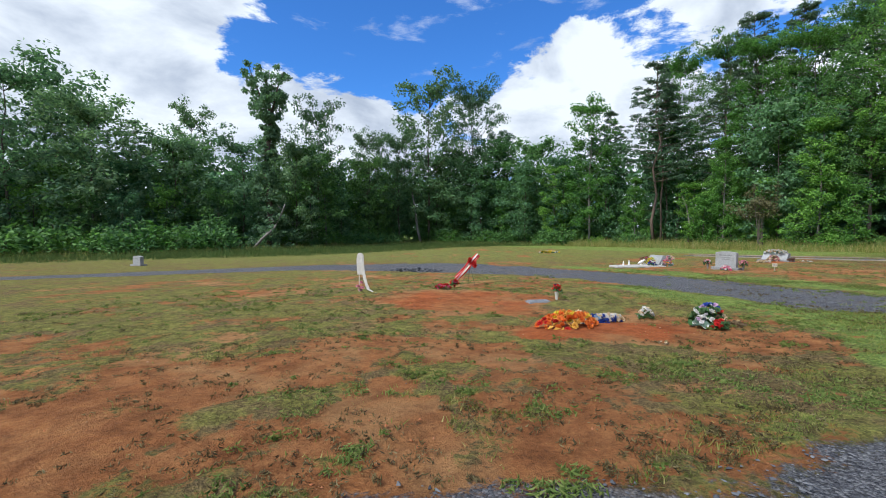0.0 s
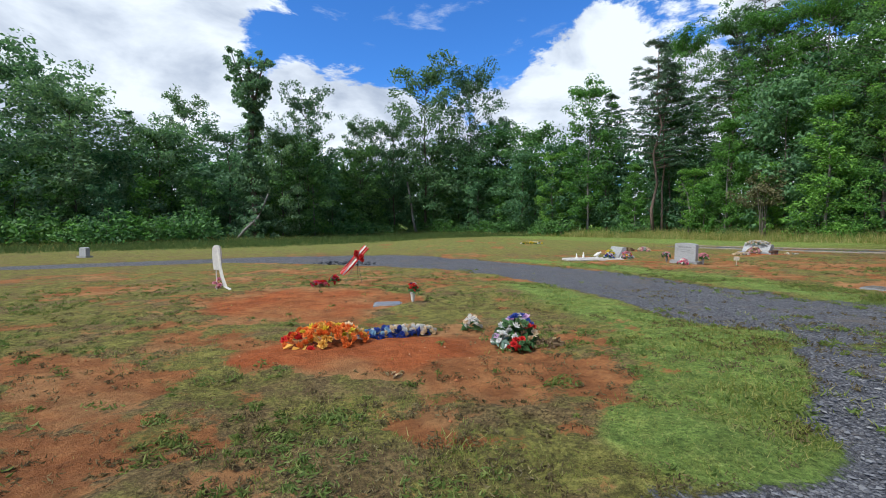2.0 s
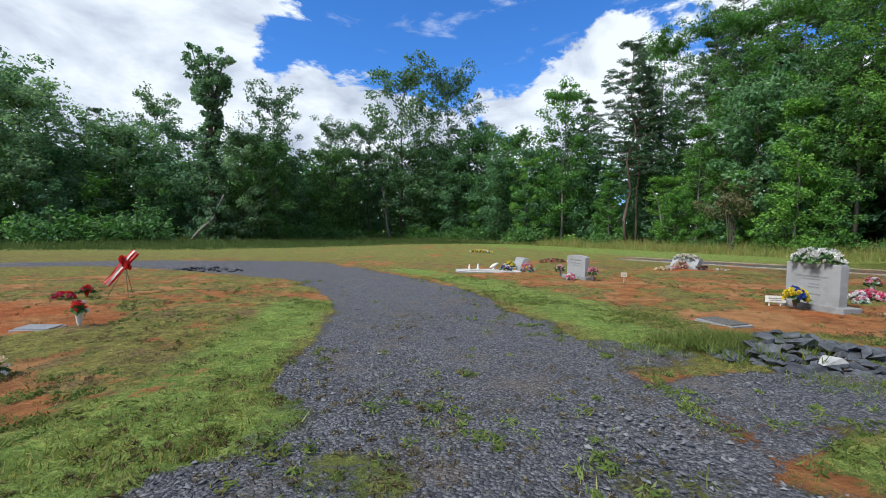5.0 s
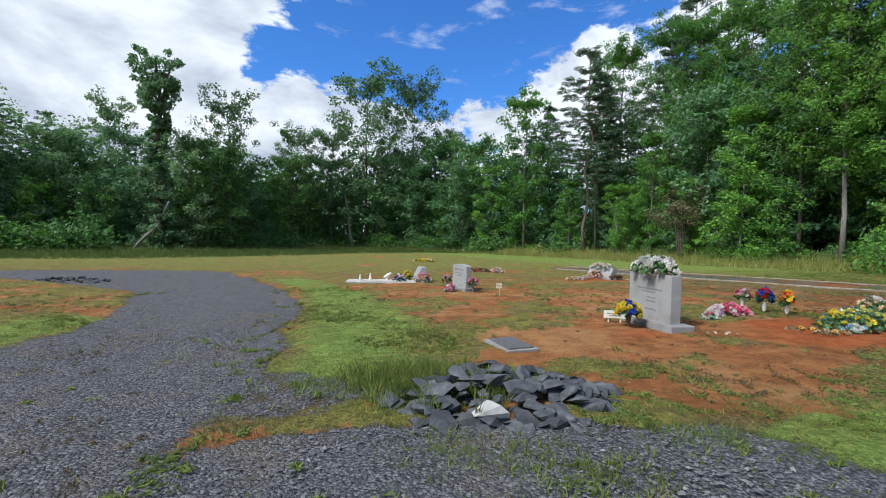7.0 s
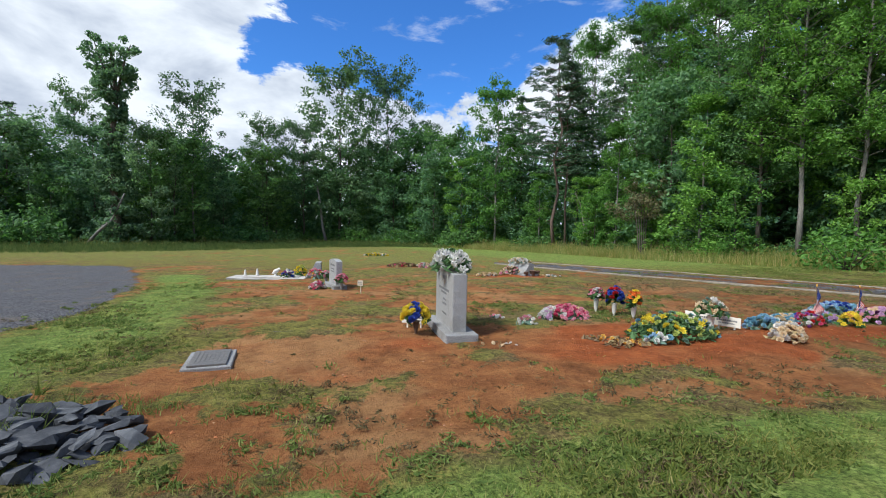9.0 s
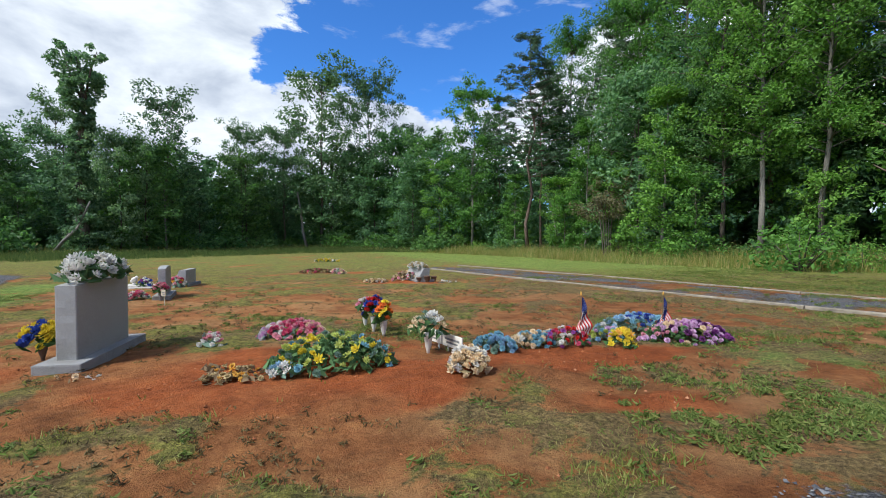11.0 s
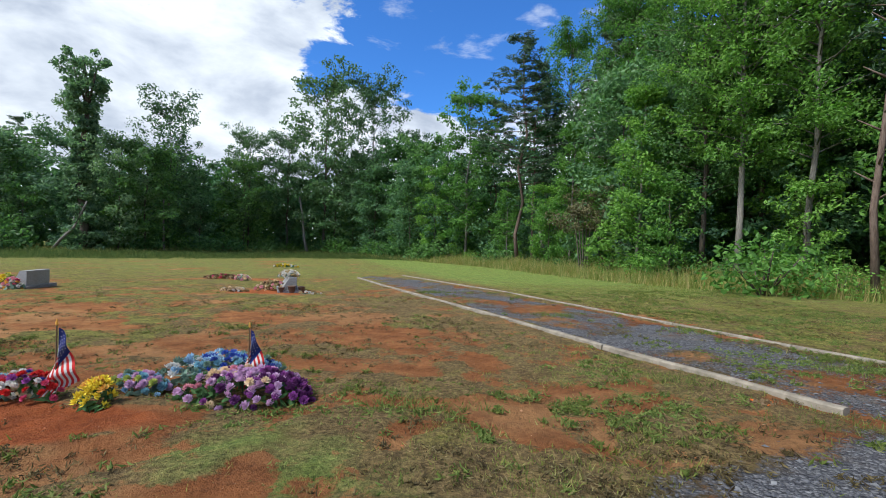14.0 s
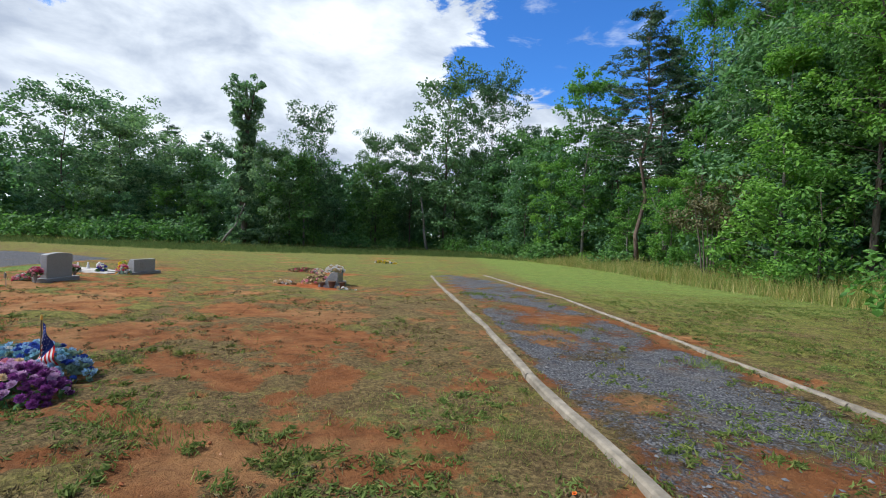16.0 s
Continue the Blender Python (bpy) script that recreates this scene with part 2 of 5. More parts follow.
    g = m.math("ADD", m.attr("gravel"), m.math("ADD", m.math("MULTIPLY", m.math("SUBTRACT", mid, 0.5), 0.9), m.math("MULTIPLY", m.math("SUBTRACT", fine, 0.5), 0.8)))
    gravf = m.step(g, 0.42, 0.60)
    c = m.mix(soilf, turf, soil)
    c = m.mix(1.0, c, m.ramp(m.noise(3.4, 5, 0.68, distort=0.5), (0.36, (0.74, 0.72, 0.70)), (0.52, (1.0, 1.0, 1.0)), (0.66, (1.16, 1.15, 1.12))), "MULTIPLY")
    # dark specks paint the small shadows of crumbs, fainter on clay
    crumb_shade = m.mix(soilf, m.step(m.noise(40, 4, 0.78), 0.40, 0.55, 0.60, 1.12), m.step(m.noise(30, 3, 0.6), 0.36, 0.50, 0.86, 1.03))
    c = m.mix(m.step(m.noise(1.9, 3), 0.30, 0.50), c, m.mix(1.0, c, crumb_shade, "MULTIPLY"))
    c = m.mix(gravf, c, stone)
    # pale litter
    c = m.mix(m.step(m.noise(120, 2), 0.70, 0.76, 0.0, 0.5), c, (0.45, 0.40, 0.30))
    m.color(c)
    h = m.math("ADD", m.math("MULTIPLY", fine, 0.55), m.math("ADD", m.math("MULTIPLY", tiny, 0.3), m.math("MULTIPLY", m.math("MULTIPLY", gravf, gap), 0.30)))
    m.bump(h, 1.0, 0.08)
    return m.mat


GROUND = ground_material()

# ---- ground ----
ROAD = [(8.3, 2.5), (8.5, 6.5), (8.1, 10.0), (7.0, 14.0), (4.2, 18.6), (-0.8, 22.8), (-7.0, 23.4), (-17.0, 19.0), (-40.0, 12.0)]
ROAD_W = [2.6, 1.9, 1.6, 1.6, 1.9, 3.0, 1.8, 1.0, 1.0]
LANE = [(-12.0, -6.4), (0.0, 0.4), (4.4, 1.9), (9.0, 5.6), (13.0, 6.0), (18.0, 7.0), (23.0, 10.1), (27.0, 12.2), (36.0, 15.5), (60.0, 27.0)]
LANE_W = [2.1, 2.1, 1.7, 2.4, 2.3, 1.5, 1.6, 2.0, 2.4, 2.4]
TIMBER_L = [(26.5, 14.42), (25.13, 16.65), (23.72, 19.2), (21.6, 22.7), (19.4, 26.3), (17.15, 30.2)]
TIMBER_R = [(28.8, 15.7), (27.85, 17.4), (26.0, 21.1), (23.9, 25.2), (21.2, 29.3), (18.5, 33.4)]


def near_line(x, y, pts, widths):
    """Distance to a polyline divided by its half-width there."""
    best = np.full(np.shape(x), 1e9)
    for (ax, ay), (bx, by), wa, wb in zip(pts, pts[1:], widths, widths[1:]):
        dx, dy = bx - ax, by - ay
        t = np.clip(((x - ax) * dx + (y - ay) * dy) / (dx * dx + dy * dy), 0, 1)
        d = np.hypot(x - ax - t * dx, y - ay - t * dy) / (wa + t * (wb - wa))
        best = np.minimum(best, d)
    return best


def blob(x, y, cx, cy, rx, ry, deg=0.0):
    """Squared elliptic distance from a bed's centre; 1 on its rim."""
    a = radians(deg)
    u, v = (x - cx) * math.cos(a) + (y - cy) * math.sin(a), -(x - cx) * math.sin(a) + (y - cy) * math.cos(a)
    return (u / rx) ** 2 + (v / ry) ** 2


def sstep(v, lo, hi):
    t = np.clip((v - lo) / (hi - lo), 0, 1)
    return t * t * (3 - 2 * t)


# grave beds: centre, half sizes, turn, height of the mound
BEDS = [(0.5, 10.5, 2.1, 1.85, -18, 0.02), (2.75, 6.75, 1.8, 0.9, 14, 0.09), (13.75, 12.05, 1.45, 1.1, 10, 0.015), (17.4, 12.25, 1.75, 1.35, 12, 0.05),
        (20.15, 13.0, 1.5, 0.62, 18, 0.07), (20.6, 11.8, 0.75, 0.3, 15, 0.01), (9.6, 19.2, 2.3, 0.45, 4, 0.02), (13.0, 27.3, 1.6, 0.6, 10, 0.02), (17.0, 22.6, 1.3, 0.7, 10, 0.03)]


def ground_z(x, y):
    """Height of the ground: a gentle fall away from the lane, and the grave mounds."""
    cx, cy = np.clip(x, -45, 50), np.clip(y, -8, 74)
    z = 0.0561 + 0.01634 * cx - 0.02957 * cy - 0.0001824 * cx * cy + 0.0000828 * cx * cx + 0.0002248 * cy * cy
    for bx, by, r, h in ((3.2, 7.4, 2.3, -0.12), (12.8, 11.5, 1.9, -0.07), (7.0, 6.6, 2.0, 0.10), (1.5, 10.8, 1.8, -0.05), (20.6, 13.6, 1.6, -0.03)):
        z = z + h * np.exp(-((x - bx) ** 2 + (y - by) ** 2) / (r * r))
    for bx, by, rx, ry, deg, h in BEDS:
        z = z + h * np.exp(-1.1 * blob(x, y, bx, by, rx, ry, deg) ** 2)
    return z


_lattice = np.random.default_rng(17).random((256, 256))


def vnoise(x, y, wave):
    """Smooth value noise, 0 to 1, with that wavelength in metres."""
    u, v = np.asarray(x) / wave + 900.3, np.asarray(y) / wave + 700.7
    i, j = np.floor(u).astype(int), np.floor(v).astype(int)
    a, b = u - i, v - j
    a, b = a * a * (3 - 2 * a), b * b * (3 - 2 * b)
    g = lambda p, q: _lattice[(p + q * 7) % 256, (q * 3 + p) % 256]
    return (g(i, j) * (1 - a) + g(i + 1, j) * a) * (1 - b) + (g(i, j + 1) * (1 - a) + g(i + 1, j + 1) * a) * b


# bare places worn into the turf: centre, half sizes, turn
BARE_LANE = [(-0.53, 3.05, 0.58, 0.61, 0), (-2.45, 4.7, 0.86, 0.6, -3), (-3.32, 3.53, 0.33, 0.35, 0), (-0.45, 4.12, 0.27, 0.22, 0), (0.73, 5.33, 0.41, 0.3, 0), (-1.33, 5.32, 0.69, 0.3, -3),
             (-6.3, 6.4, 0.4, 0.5, 0), (-2.9, 3.0, 0.24, 0.29, 0), (0.46, 5.56, 0.67, 0.34, 2), (-1.11, 5.18, 0.42, 0.5, 0), (0.7, 4.08, 0.19, 0.13, 0), (4.44, 5.94, 0.8, 0.8, -8),
             (3.2, 5.84, 0.3, 0.23, 3), (3.63, 4.65, 0.17, 0.14, 0), (4.0, 6.0, 1.0, 0.5, 0), (3.68, 4.89, 0.47, 0.17, 0)]
BARE_STONES = [(14.7, 9.74, 0.65, 0.72, 1), (14.44, 9.16, 0.51, 0.24, 2), (15.45, 10.85, 0.7, 0.55, 0), (12.35, 10.8, 0.4, 0.45, 5), (12.8, 9.81, 0.23, 0.35, 3), (17.08, 10.4, 0.45, 0.22, 0),
               (18.18, 10.67, 0.54, 0.4, 3), (12.56, 17.2, 1.05, 0.7, 5), (10.7, 17.1, 1.0, 0.6, 5), (16.2, 16.5, 0.95, 0.7, 5), (18.6, 12.6, 0.6, 0.9, 9),
               (20.64, 11.79, 0.55, 0.32, 6), (14.6, 15.1, 0.72, 0.5, 6), (19.5, 15.3, 0.65, 0.5, 10), (17.16, 16.7, 0.6, 0.7, 10)]
BARE_LAWN = [(22.21, 12.3, 0.28, 0.4, 5), (21.5, 12.7, 0.22, 0.17, 12), (20.96, 11.25, 0.14, 0.1, 5), (23.6, 14.1, 0.33, 0.38, 20), (24.2, 13.8, 0.2, 0.3, 10), (23.2, 12.65, 0.1, 0.14, 8),
             (22.2, 15.05, 0.6, 0.34, 12), (23.45, 15.5, 0.38, 0.45, 20), (21.9, 17.1, 0.7, 0.5, 15), (19.4, 17.7, 0.45, 0.5, 20), (20.81, 18.4, 0.7, 0.5, 40), (15.46, 18.3, 0.8, 0.7, 17),
             (20.98, 13.07, 0.38, 0.25, 12), (23.24, 13.3, 0.19, 0.13, 11), (23.03, 13.94, 0.28, 0.22, 30), (20.47, 12.42, 0.18, 0.24, 12)]


def patch(x, y):
    return 0.40 * vnoise(x, y, 2.3) + 0.33 * vnoise(x + 31, y, 0.85) + 0.27 * vnoise(x, y + 57, 0.42)


def zones(x, y):
    """How bare, freshly dug, gravelled and green the ground is."""
    soil = 0.425 + 0.0 * x
    soil = soil + 0.10 * np.exp(-blob(x, y, 0.6, 4.4, 6, 3.0, 10)) + 0.04 * np.exp(-blob(x, y, 16, 11.5, 6, 3.5, 20)) + 0.06 * np.exp(-blob(x, y, 20.5, 17, 6, 6, 0)) + 0.06 * np.exp(-blob(x, y, 23.5, 13.5, 2.2, 1.6, 0))
    soil = soil - 0.22 * sstep(y, 19, 30) - 0.14 * sstep(-x, 3, 10)
    lush = 0.10 + 0.0 * x
    fresh = 0.0 * x
    wx, wy = x + 0.8 * (vnoise(x, y, 0.9) - 0.5) + 0.35 * (vnoise(x + 9, y, 0.33) - 0.5), y + 0.8 * (vnoise(x, y + 19, 0.9) - 0.5) + 0.35 * (vnoise(x, y + 5, 0.33) - 0.5)
    for bx, by, rx, ry, deg, h in BEDS:
        k = 1 - sstep(blob(wx, wy, bx, by, rx, ry, deg), 0.55, 1.25)
        soil = np.maximum(soil, k * 1.15 + (1 - k) * soil)
        fresh = np.maximum(fresh, k * (0.35 + 0.8 * vnoise(x + 13, y, 0.75)) * (0.62 if h < 0.03 else 1.0))
    for bx, by, rx, ry, deg in BARE_LANE + BARE_STONES + BARE_LAWN + [(14.7, 9.74, 0.6, 0.68, 1), (-0.53, 3.05, 0.55, 0.58, 0), (15.4, 10.85, 0.6, 0.42, 0), (-33.0, 37.0, 4.0, 1.2, 35)]:
        k = 1 - sstep(blob(wx, wy, bx, by, 1.08 * rx, 1.08 * ry, deg), 0.5, 1.6)
        soil = np.maximum(soil, soil + 0.45 * k * (soil < 0.9))
    road, lane = near_line(x, y, ROAD, ROAD_W), near_line(x, y, LANE, LANE_W)
    inner = [((a + c) / 2, (b + d) / 2) for (a, b), (c, d) in zip(TIMBER_L, TIMBER_R)]
    path = near_line(x, y, inner, [1.25] * 5 + [0.85])
    gravel = np.maximum(1.05 * (1 - sstep(road, 0.75, 1.25)), 0.80 * (1 - sstep(lane, 0.70, 1.2)))
    inside = 1 - sstep(path, 0.92, 1.02)
    gravel, soil = np.maximum(gravel, 0.50 * inside), soil + 0.22 * inside
    gravel = np.maximum(gravel, 0.95 * (1 - sstep(blob(x, y, 12.0, 8.0, 2.3, 0.75, 5), 0.6, 1.3)))
    gravel = np.maximum(gravel, 0.9 * (1 - sstep(blob(x, y, 26.9, 13.3, 2.1, 0.7, 24), 0.6, 1.3)))
    gravel = np.maximum(gravel, 0.52 * (1 - sstep(blob(x, y, 10.1, 9.1, 0.9, 0.9, 0), 0.5, 1.3)))
    for bx, by, rx, ry, k in ((17.2, 8.6, 2.6, 1.3, 0.85), (12.4, 7.15, 2.4, 0.38, 0.6), (14.4, 8.5, 0.9, 0.4, 0.45), (9.3, 6.4, 0.6, 0.4, 0.4), (6.95, 6.9, 0.5, 0.6, 0.7), (7.7, 6.2, 0.6, 0.42, 0.5), (8.9, 5.95, 0.35, 0.25, 0.4), (22.9, 12.2, 1.0, 0.7, 0.2), (22.4, 11.5, 0.9, 0.45, 0.35), (5.2, 4.6, 0.7, 0.6, 0.6), (2.2, 2.9, 1.4, 0.5, 0.3)):
        k = k * (1 - sstep(blob(x, y, bx, by, rx, ry, 15), 0.4, 1.4))
        gravel, lush, soil = gravel - k, lush + k, soil - 0.5 * k
    verge = np.exp(-((near_line(x, y, [(6.0, 4.6), (6.1, 8.0), (5.2, 12.5)], [0.9, 0.7, 0.7])) ** 2)) + np.exp(-((near_line(x, y, [(10.7, 10.0), (10.2, 13.0), (8.6, 17.0), (6.0, 21.0)], [0.9, 1.1, 1.0, 0.9])) ** 2))
    verge = verge + 0.9 * np.exp(-blob(x, y, 16.6, 8.7, 3.2, 0.9, 18)) + 0.25 * np.exp(-blob(x, y, 4.6, 4.3, 1.5, 0.7, 25)) + 0.6 * np.exp(-blob(x, y, 22.3, 12.9, 0.8, 0.6, 0)) + 0.5 * np.exp(-blob(x, y, 24.6, 14.6, 1.5, 0.9, 30))
    edge = 1 - sstep(near_line(x, y, [(5.1, 4.9), (5.7, 5.5), (6.3, 6.2), (6.35, 7.2), (6.0, 8.4), (5.9, 10.0)], [0.45, 0.6, 0.65, 0.6, 0.5, 0.4]), 0.7, 1.25)
    gravel, verge = gravel - 0.75 * edge, np.maximum(verge, 0.8 * edge)
    lush, soil = lush + 0.75 * verge, soil - 0.35 * np.minimum(1, verge)
    meadow = sstep(x + 0.5 * y, 36.7, 37.7) * sstep(y, 15, 17)
    lush = lush + 0.34 * sstep(y, 20, 34) + 0.22 * meadow
    soil = soil - 0.42 * meadow
    ragged = patch(x, y) - 0.5
    ragged = ragged + 0.34 * (vnoise(x + 7, y + 3, 0.19) - 0.5) + 0.22 * (vnoise(x + 70, y + 33, 0.5) - 0.5)
    soil, gravel = soil + 1.35 * ragged, gravel - 1.1 * (patch(x + 80, y) - 0.5)
    return soil, fresh, gravel, lush


def axis(lo, hi, step, far):
    """Even steps over the walked part, then ever longer ones out to the horizon."""
    mid = np.arange(lo, hi + step / 2, step)
    out = step * np.cumsum(1.14 ** np.arange(1, 80))
    out = out[out < far]
    return np.concatenate((lo - out[::-1], mid, hi + out))


def make_ground():
    gx, gy = axis(-6, 31, 0.095, 1500), axis(1.2, 20, 0.095, 1500)
    X, Y = np.meshgrid(gx, gy)
    soil, fresh, gravel, lush = zones(X, Y)
    rng = np.random.default_rng(3)
    near = np.exp(-np.maximum(0, np.hypot((X - 13) / 25, (Y - 12) / 16) - 0.8) * 3)
    Z = ground_z(X, Y) + near * (rng.normal(0, 0.004, X.shape) + 0.018 * np.sin(X * 1.7 + 0.6 * Y) * np.sin(Y * 1.3 - X * 0.4))
    mat = (1 - sstep(soil, 0.42, 0.62)) * (1 - sstep(gravel, 0.35, 0.6))
    Z = Z + near * (fresh * rng.normal(0, 0.008, X.shape) + mat * (0.006 + 0.030 * vnoise(X, Y, 0.23)) + 0.035 * (vnoise(X + 3, Y, 0.7) - 0.5))
    ny, nx = X.shape
    verts = np.stack((X, Y, Z), -1).reshape(-1, 3)
    idx = np.arange(nx * ny).reshape(ny, nx)
    faces = np.stack((idx[:-1, :-1], idx[:-1, 1:], idx[1:, 1:], idx[1:, :-1]), -1).reshape(-1, 4)
    me = bpy.data.meshes.new("ground")
    me.from_pydata(verts.tolist(), [], faces.tolist())
    poor = np.clip(sstep(X, 17, 21.5) * (1 - sstep(X + 0.5 * Y, 36.4, 37.2)) + 0.5 * np.exp(-blob(X, Y, 1.3, 4.0, 2.6, 1.5, 5)), 0, 1)
    for key, v in (("poor", poor), ("soil", soil), ("fresh", fresh), ("gravel", gravel), ("lush", lush)):
        at = me.attributes.new(key, "FLOAT", "POINT")
        at.data.foreach_set("value", v.astype(np.float32).ravel())
    me.materials.append(GROUND)
    me.polygons.foreach_set("use_smooth", [True] * len(me.polygons))
    return tagged(new("ground", me), "red clay burial ground with thin dry turf and gravel lanes", "ground", kind="structure")


make_ground()


# ---- mesh helpers ----
def mesh_of(name, verts, faces, mats, smooth=False, slots=None):
    me = bpy.data.meshes.new(name)
    me.from_pydata([tuple(v) for v in verts] if not isinstance(verts, np.ndarray) else verts.tolist(), [], faces if isinstance(faces, list) else faces.tolist())
    for m in (mats if isinstance(mats, (list, tuple)) else [mats]):
        me.materials.append(m)
    if slots is not None:
        me.polygons.foreach_set("material_index", slots)
    if smooth:
        me.polygons.foreach_set("use_smooth", [True] * len(me.polygons))
    return me


def hang(name, me, parent, m=None, label=""):
    """A part: an object on a mesh, under its thing."""
    ob = new(name, me)
    ob.parent = parent
    if m is not None:
        ob.matrix_basis = m
    if label:
        ob["label"] = label
    return ob


def part(name, bm, mat, parent, label="", m=None, smooth=False):
    me = bpy.data.meshes.new(name)
    bm.to_mesh(me)
    bm.free()
    me.materials.append(mat)
    if smooth:
        me.polygons.foreach_set("use_smooth", [True] * len(me.polygons))
    return hang(name, me, parent, m, label)


def thing(name, label, category, x, y, z=None, turn=0.0, group="", kind=""):
    ob = new(name)
    ob.empty_display_size = 0.1
    ob.matrix_basis = pose(x, y, float(ground_z(x, y)) if z is None else z, 0, 0, turn)
    return tagged(ob, label, category, group, kind)


def tube(points, radii, sides=6):
    """Vertices and faces of a tapered tube along points."""
    verts, faces = [], []
    pts = [Vector(p) for p in points]
    for i, p in enumerate(pts):
        d = (pts[min(i + 1, len(pts) - 1)] - pts[max(i - 1, 0)]).normalized()
        a = d.orthogonal().normalized() if abs(d.z) < 0.9 else Vector((1, 0, 0)).cross(d).normalized()
        b = d.cross(a)
        for k in range(sides):
            t = 2 * math.pi * k / sides
            verts.append(p + (a * math.cos(t) + b * math.sin(t)) * radii[i])
        if i:
            o = (i - 1) * sides
            faces += [(o + k, o + (k + 1) % sides, o + sides + (k + 1) % sides, o + sides + k) for k in range(sides)]
    faces.append(tuple(range(sides))[::-1])
    faces.append(tuple(range(len(verts) - sides, len(verts))))
    return [tuple(v) for v in verts], faces


def join(pieces):
    verts, faces = [], []
    for v, f in pieces:
        o = len(verts)
        verts += list(v)
        faces += [tuple(i + o for i in q) for q in f]
    return verts, faces


def leaves(rng, centres, radii, per, size, slim=0.55, squash=0.7, up=0.5, droop=0.25):
    """Folded leaf blades strewn through clumps: vertices and triangles."""
    c = np.repeat(np.asarray(centres), per, 0)
    r = np.repeat(np.asarray(radii), per)[:, None]
    n = len(c)
    d = rng.normal(size=(n, 3))
    d /= np.linalg.norm(d, axis=1, keepdims=True)
    p = c + d * r * (rng.random((n, 1)) ** 0.45) * np.array([1, 1, squash])
    nrm = d * 0.7 + rng.normal(size=(n, 3)) * 0.6 + np.array([0, 0, up])
    nrm /= np.linalg.norm(nrm, axis=1, keepdims=True)
    t = np.cross(nrm, rng.normal(size=(n, 3)))
    t /= np.linalg.norm(t, axis=1, keepdims=True) + 1e-9
    s = np.cross(nrm, t)
    ln = size * (0.6 + 0.8 * rng.random((n, 1)))
    base, tip = p - t * ln * 0.5, p + t * ln * 0.5 - np.array([0, 0, 1]) * ln * droop * 0.3
    fold = nrm * ln * -0.12
    v = np.stack((base, p + s * ln * slim * 0.5 + fold, tip, p - s * ln * slim * 0.5 + fold), 1).reshape(-1, 3)
    o = np.arange(n)[:, None] * 4
    f = np.concatenate((o + np.array([[0, 1, 2]]), o + np.array([[0, 2, 3]])), 1).reshape(-1, 3)
    return v, f


# ---- trees ----
def broad_tree(seed, H, base, R, leaf, bark, limbs=22, per=38, size=0.42, clump=1.0, lean=0.0, profile="round", gaps=0.0, steep=1.0):
    """Broadleaf tree: tapered trunk, rising limbs, leaf clumps along them."""
    rng = np.random.default_rng(seed)
    tr = [(lean * (k / 6) ** 1.5 * H + rng.normal(0, 0.006 * H) * (k > 0), rng.normal(0, 0.006 * H) * (k > 0), H * 0.94 * k / 6) for k in range(7)]
    r0 = 0.0060 * H + 0.03
    pieces = [tube(tr, [r0 * (1.25 if k == 0 else 1 - 0.82 * k / 6) for k in range(7)], 7)]
    cs, rs = [], []
    for i in range(limbs):
        f = base + (0.97 - base) * (i + rng.random()) / limbs
        j = min(5, int(f * 6 / 0.94))
        a = np.array(tr[j]) + (np.array(tr[j + 1]) - np.array(tr[j])) * (f * 6 / 0.94 - j if j < 5 else 0.6)
        u = (f - base) / (1 - base)
        w = {"round": math.sqrt(max(0.05, 1 - (2 * u - 0.85) ** 2 / 1.4)), "cone": 1.05 - 0.85 * u, "vase": 0.45 + 0.65 * u if u < 0.75 else 1.0 - 1.6 * (u - 0.75)}[profile]
        ln = R * w * (0.75 + 0.4 * rng.random())
        az = i * 2.4 + rng.normal(0, 0.35)
        rise = steep * (0.15 + 0.75 * u if profile != "cone" else 0.15 + 0.3 * u) * ln + 0.2
        e = a + np.array([math.cos(az) * ln, math.sin(az) * ln, rise])
        mid = (a + e) / 2 + rng.normal(0, 0.05 * ln, 3) + np.array([0, 0, 0.08 * ln])
        pieces.append(tube([a, mid, e], [r0 * (0.30 - 0.18 * u), r0 * 0.13, 0.010], 4))
        for g in ((0.45, 0.75, 1.0) if ln > 1.6 else (0.7, 1.0)):
            if rng.random() < gaps:
                continue
            q = a + (mid - a) * g * 2 if g < 0.5 else mid + (e - mid) * (g - 0.5) * 2
            cs.append(q + rng.normal(0, 0.25 * clump, 3))
            rs.append(clump * (0.65 + 0.6 * rng.random()))
    cs.append(np.array(tr[6]))
    rs.append(clump * 0.8)
    tv, tf = join(pieces)
    lv, lf = leaves(rng, cs, rs, per, size)
    return mesh_of("trunk", tv, tf, bark, True), mesh_of("crown", lv, lf, leaf)


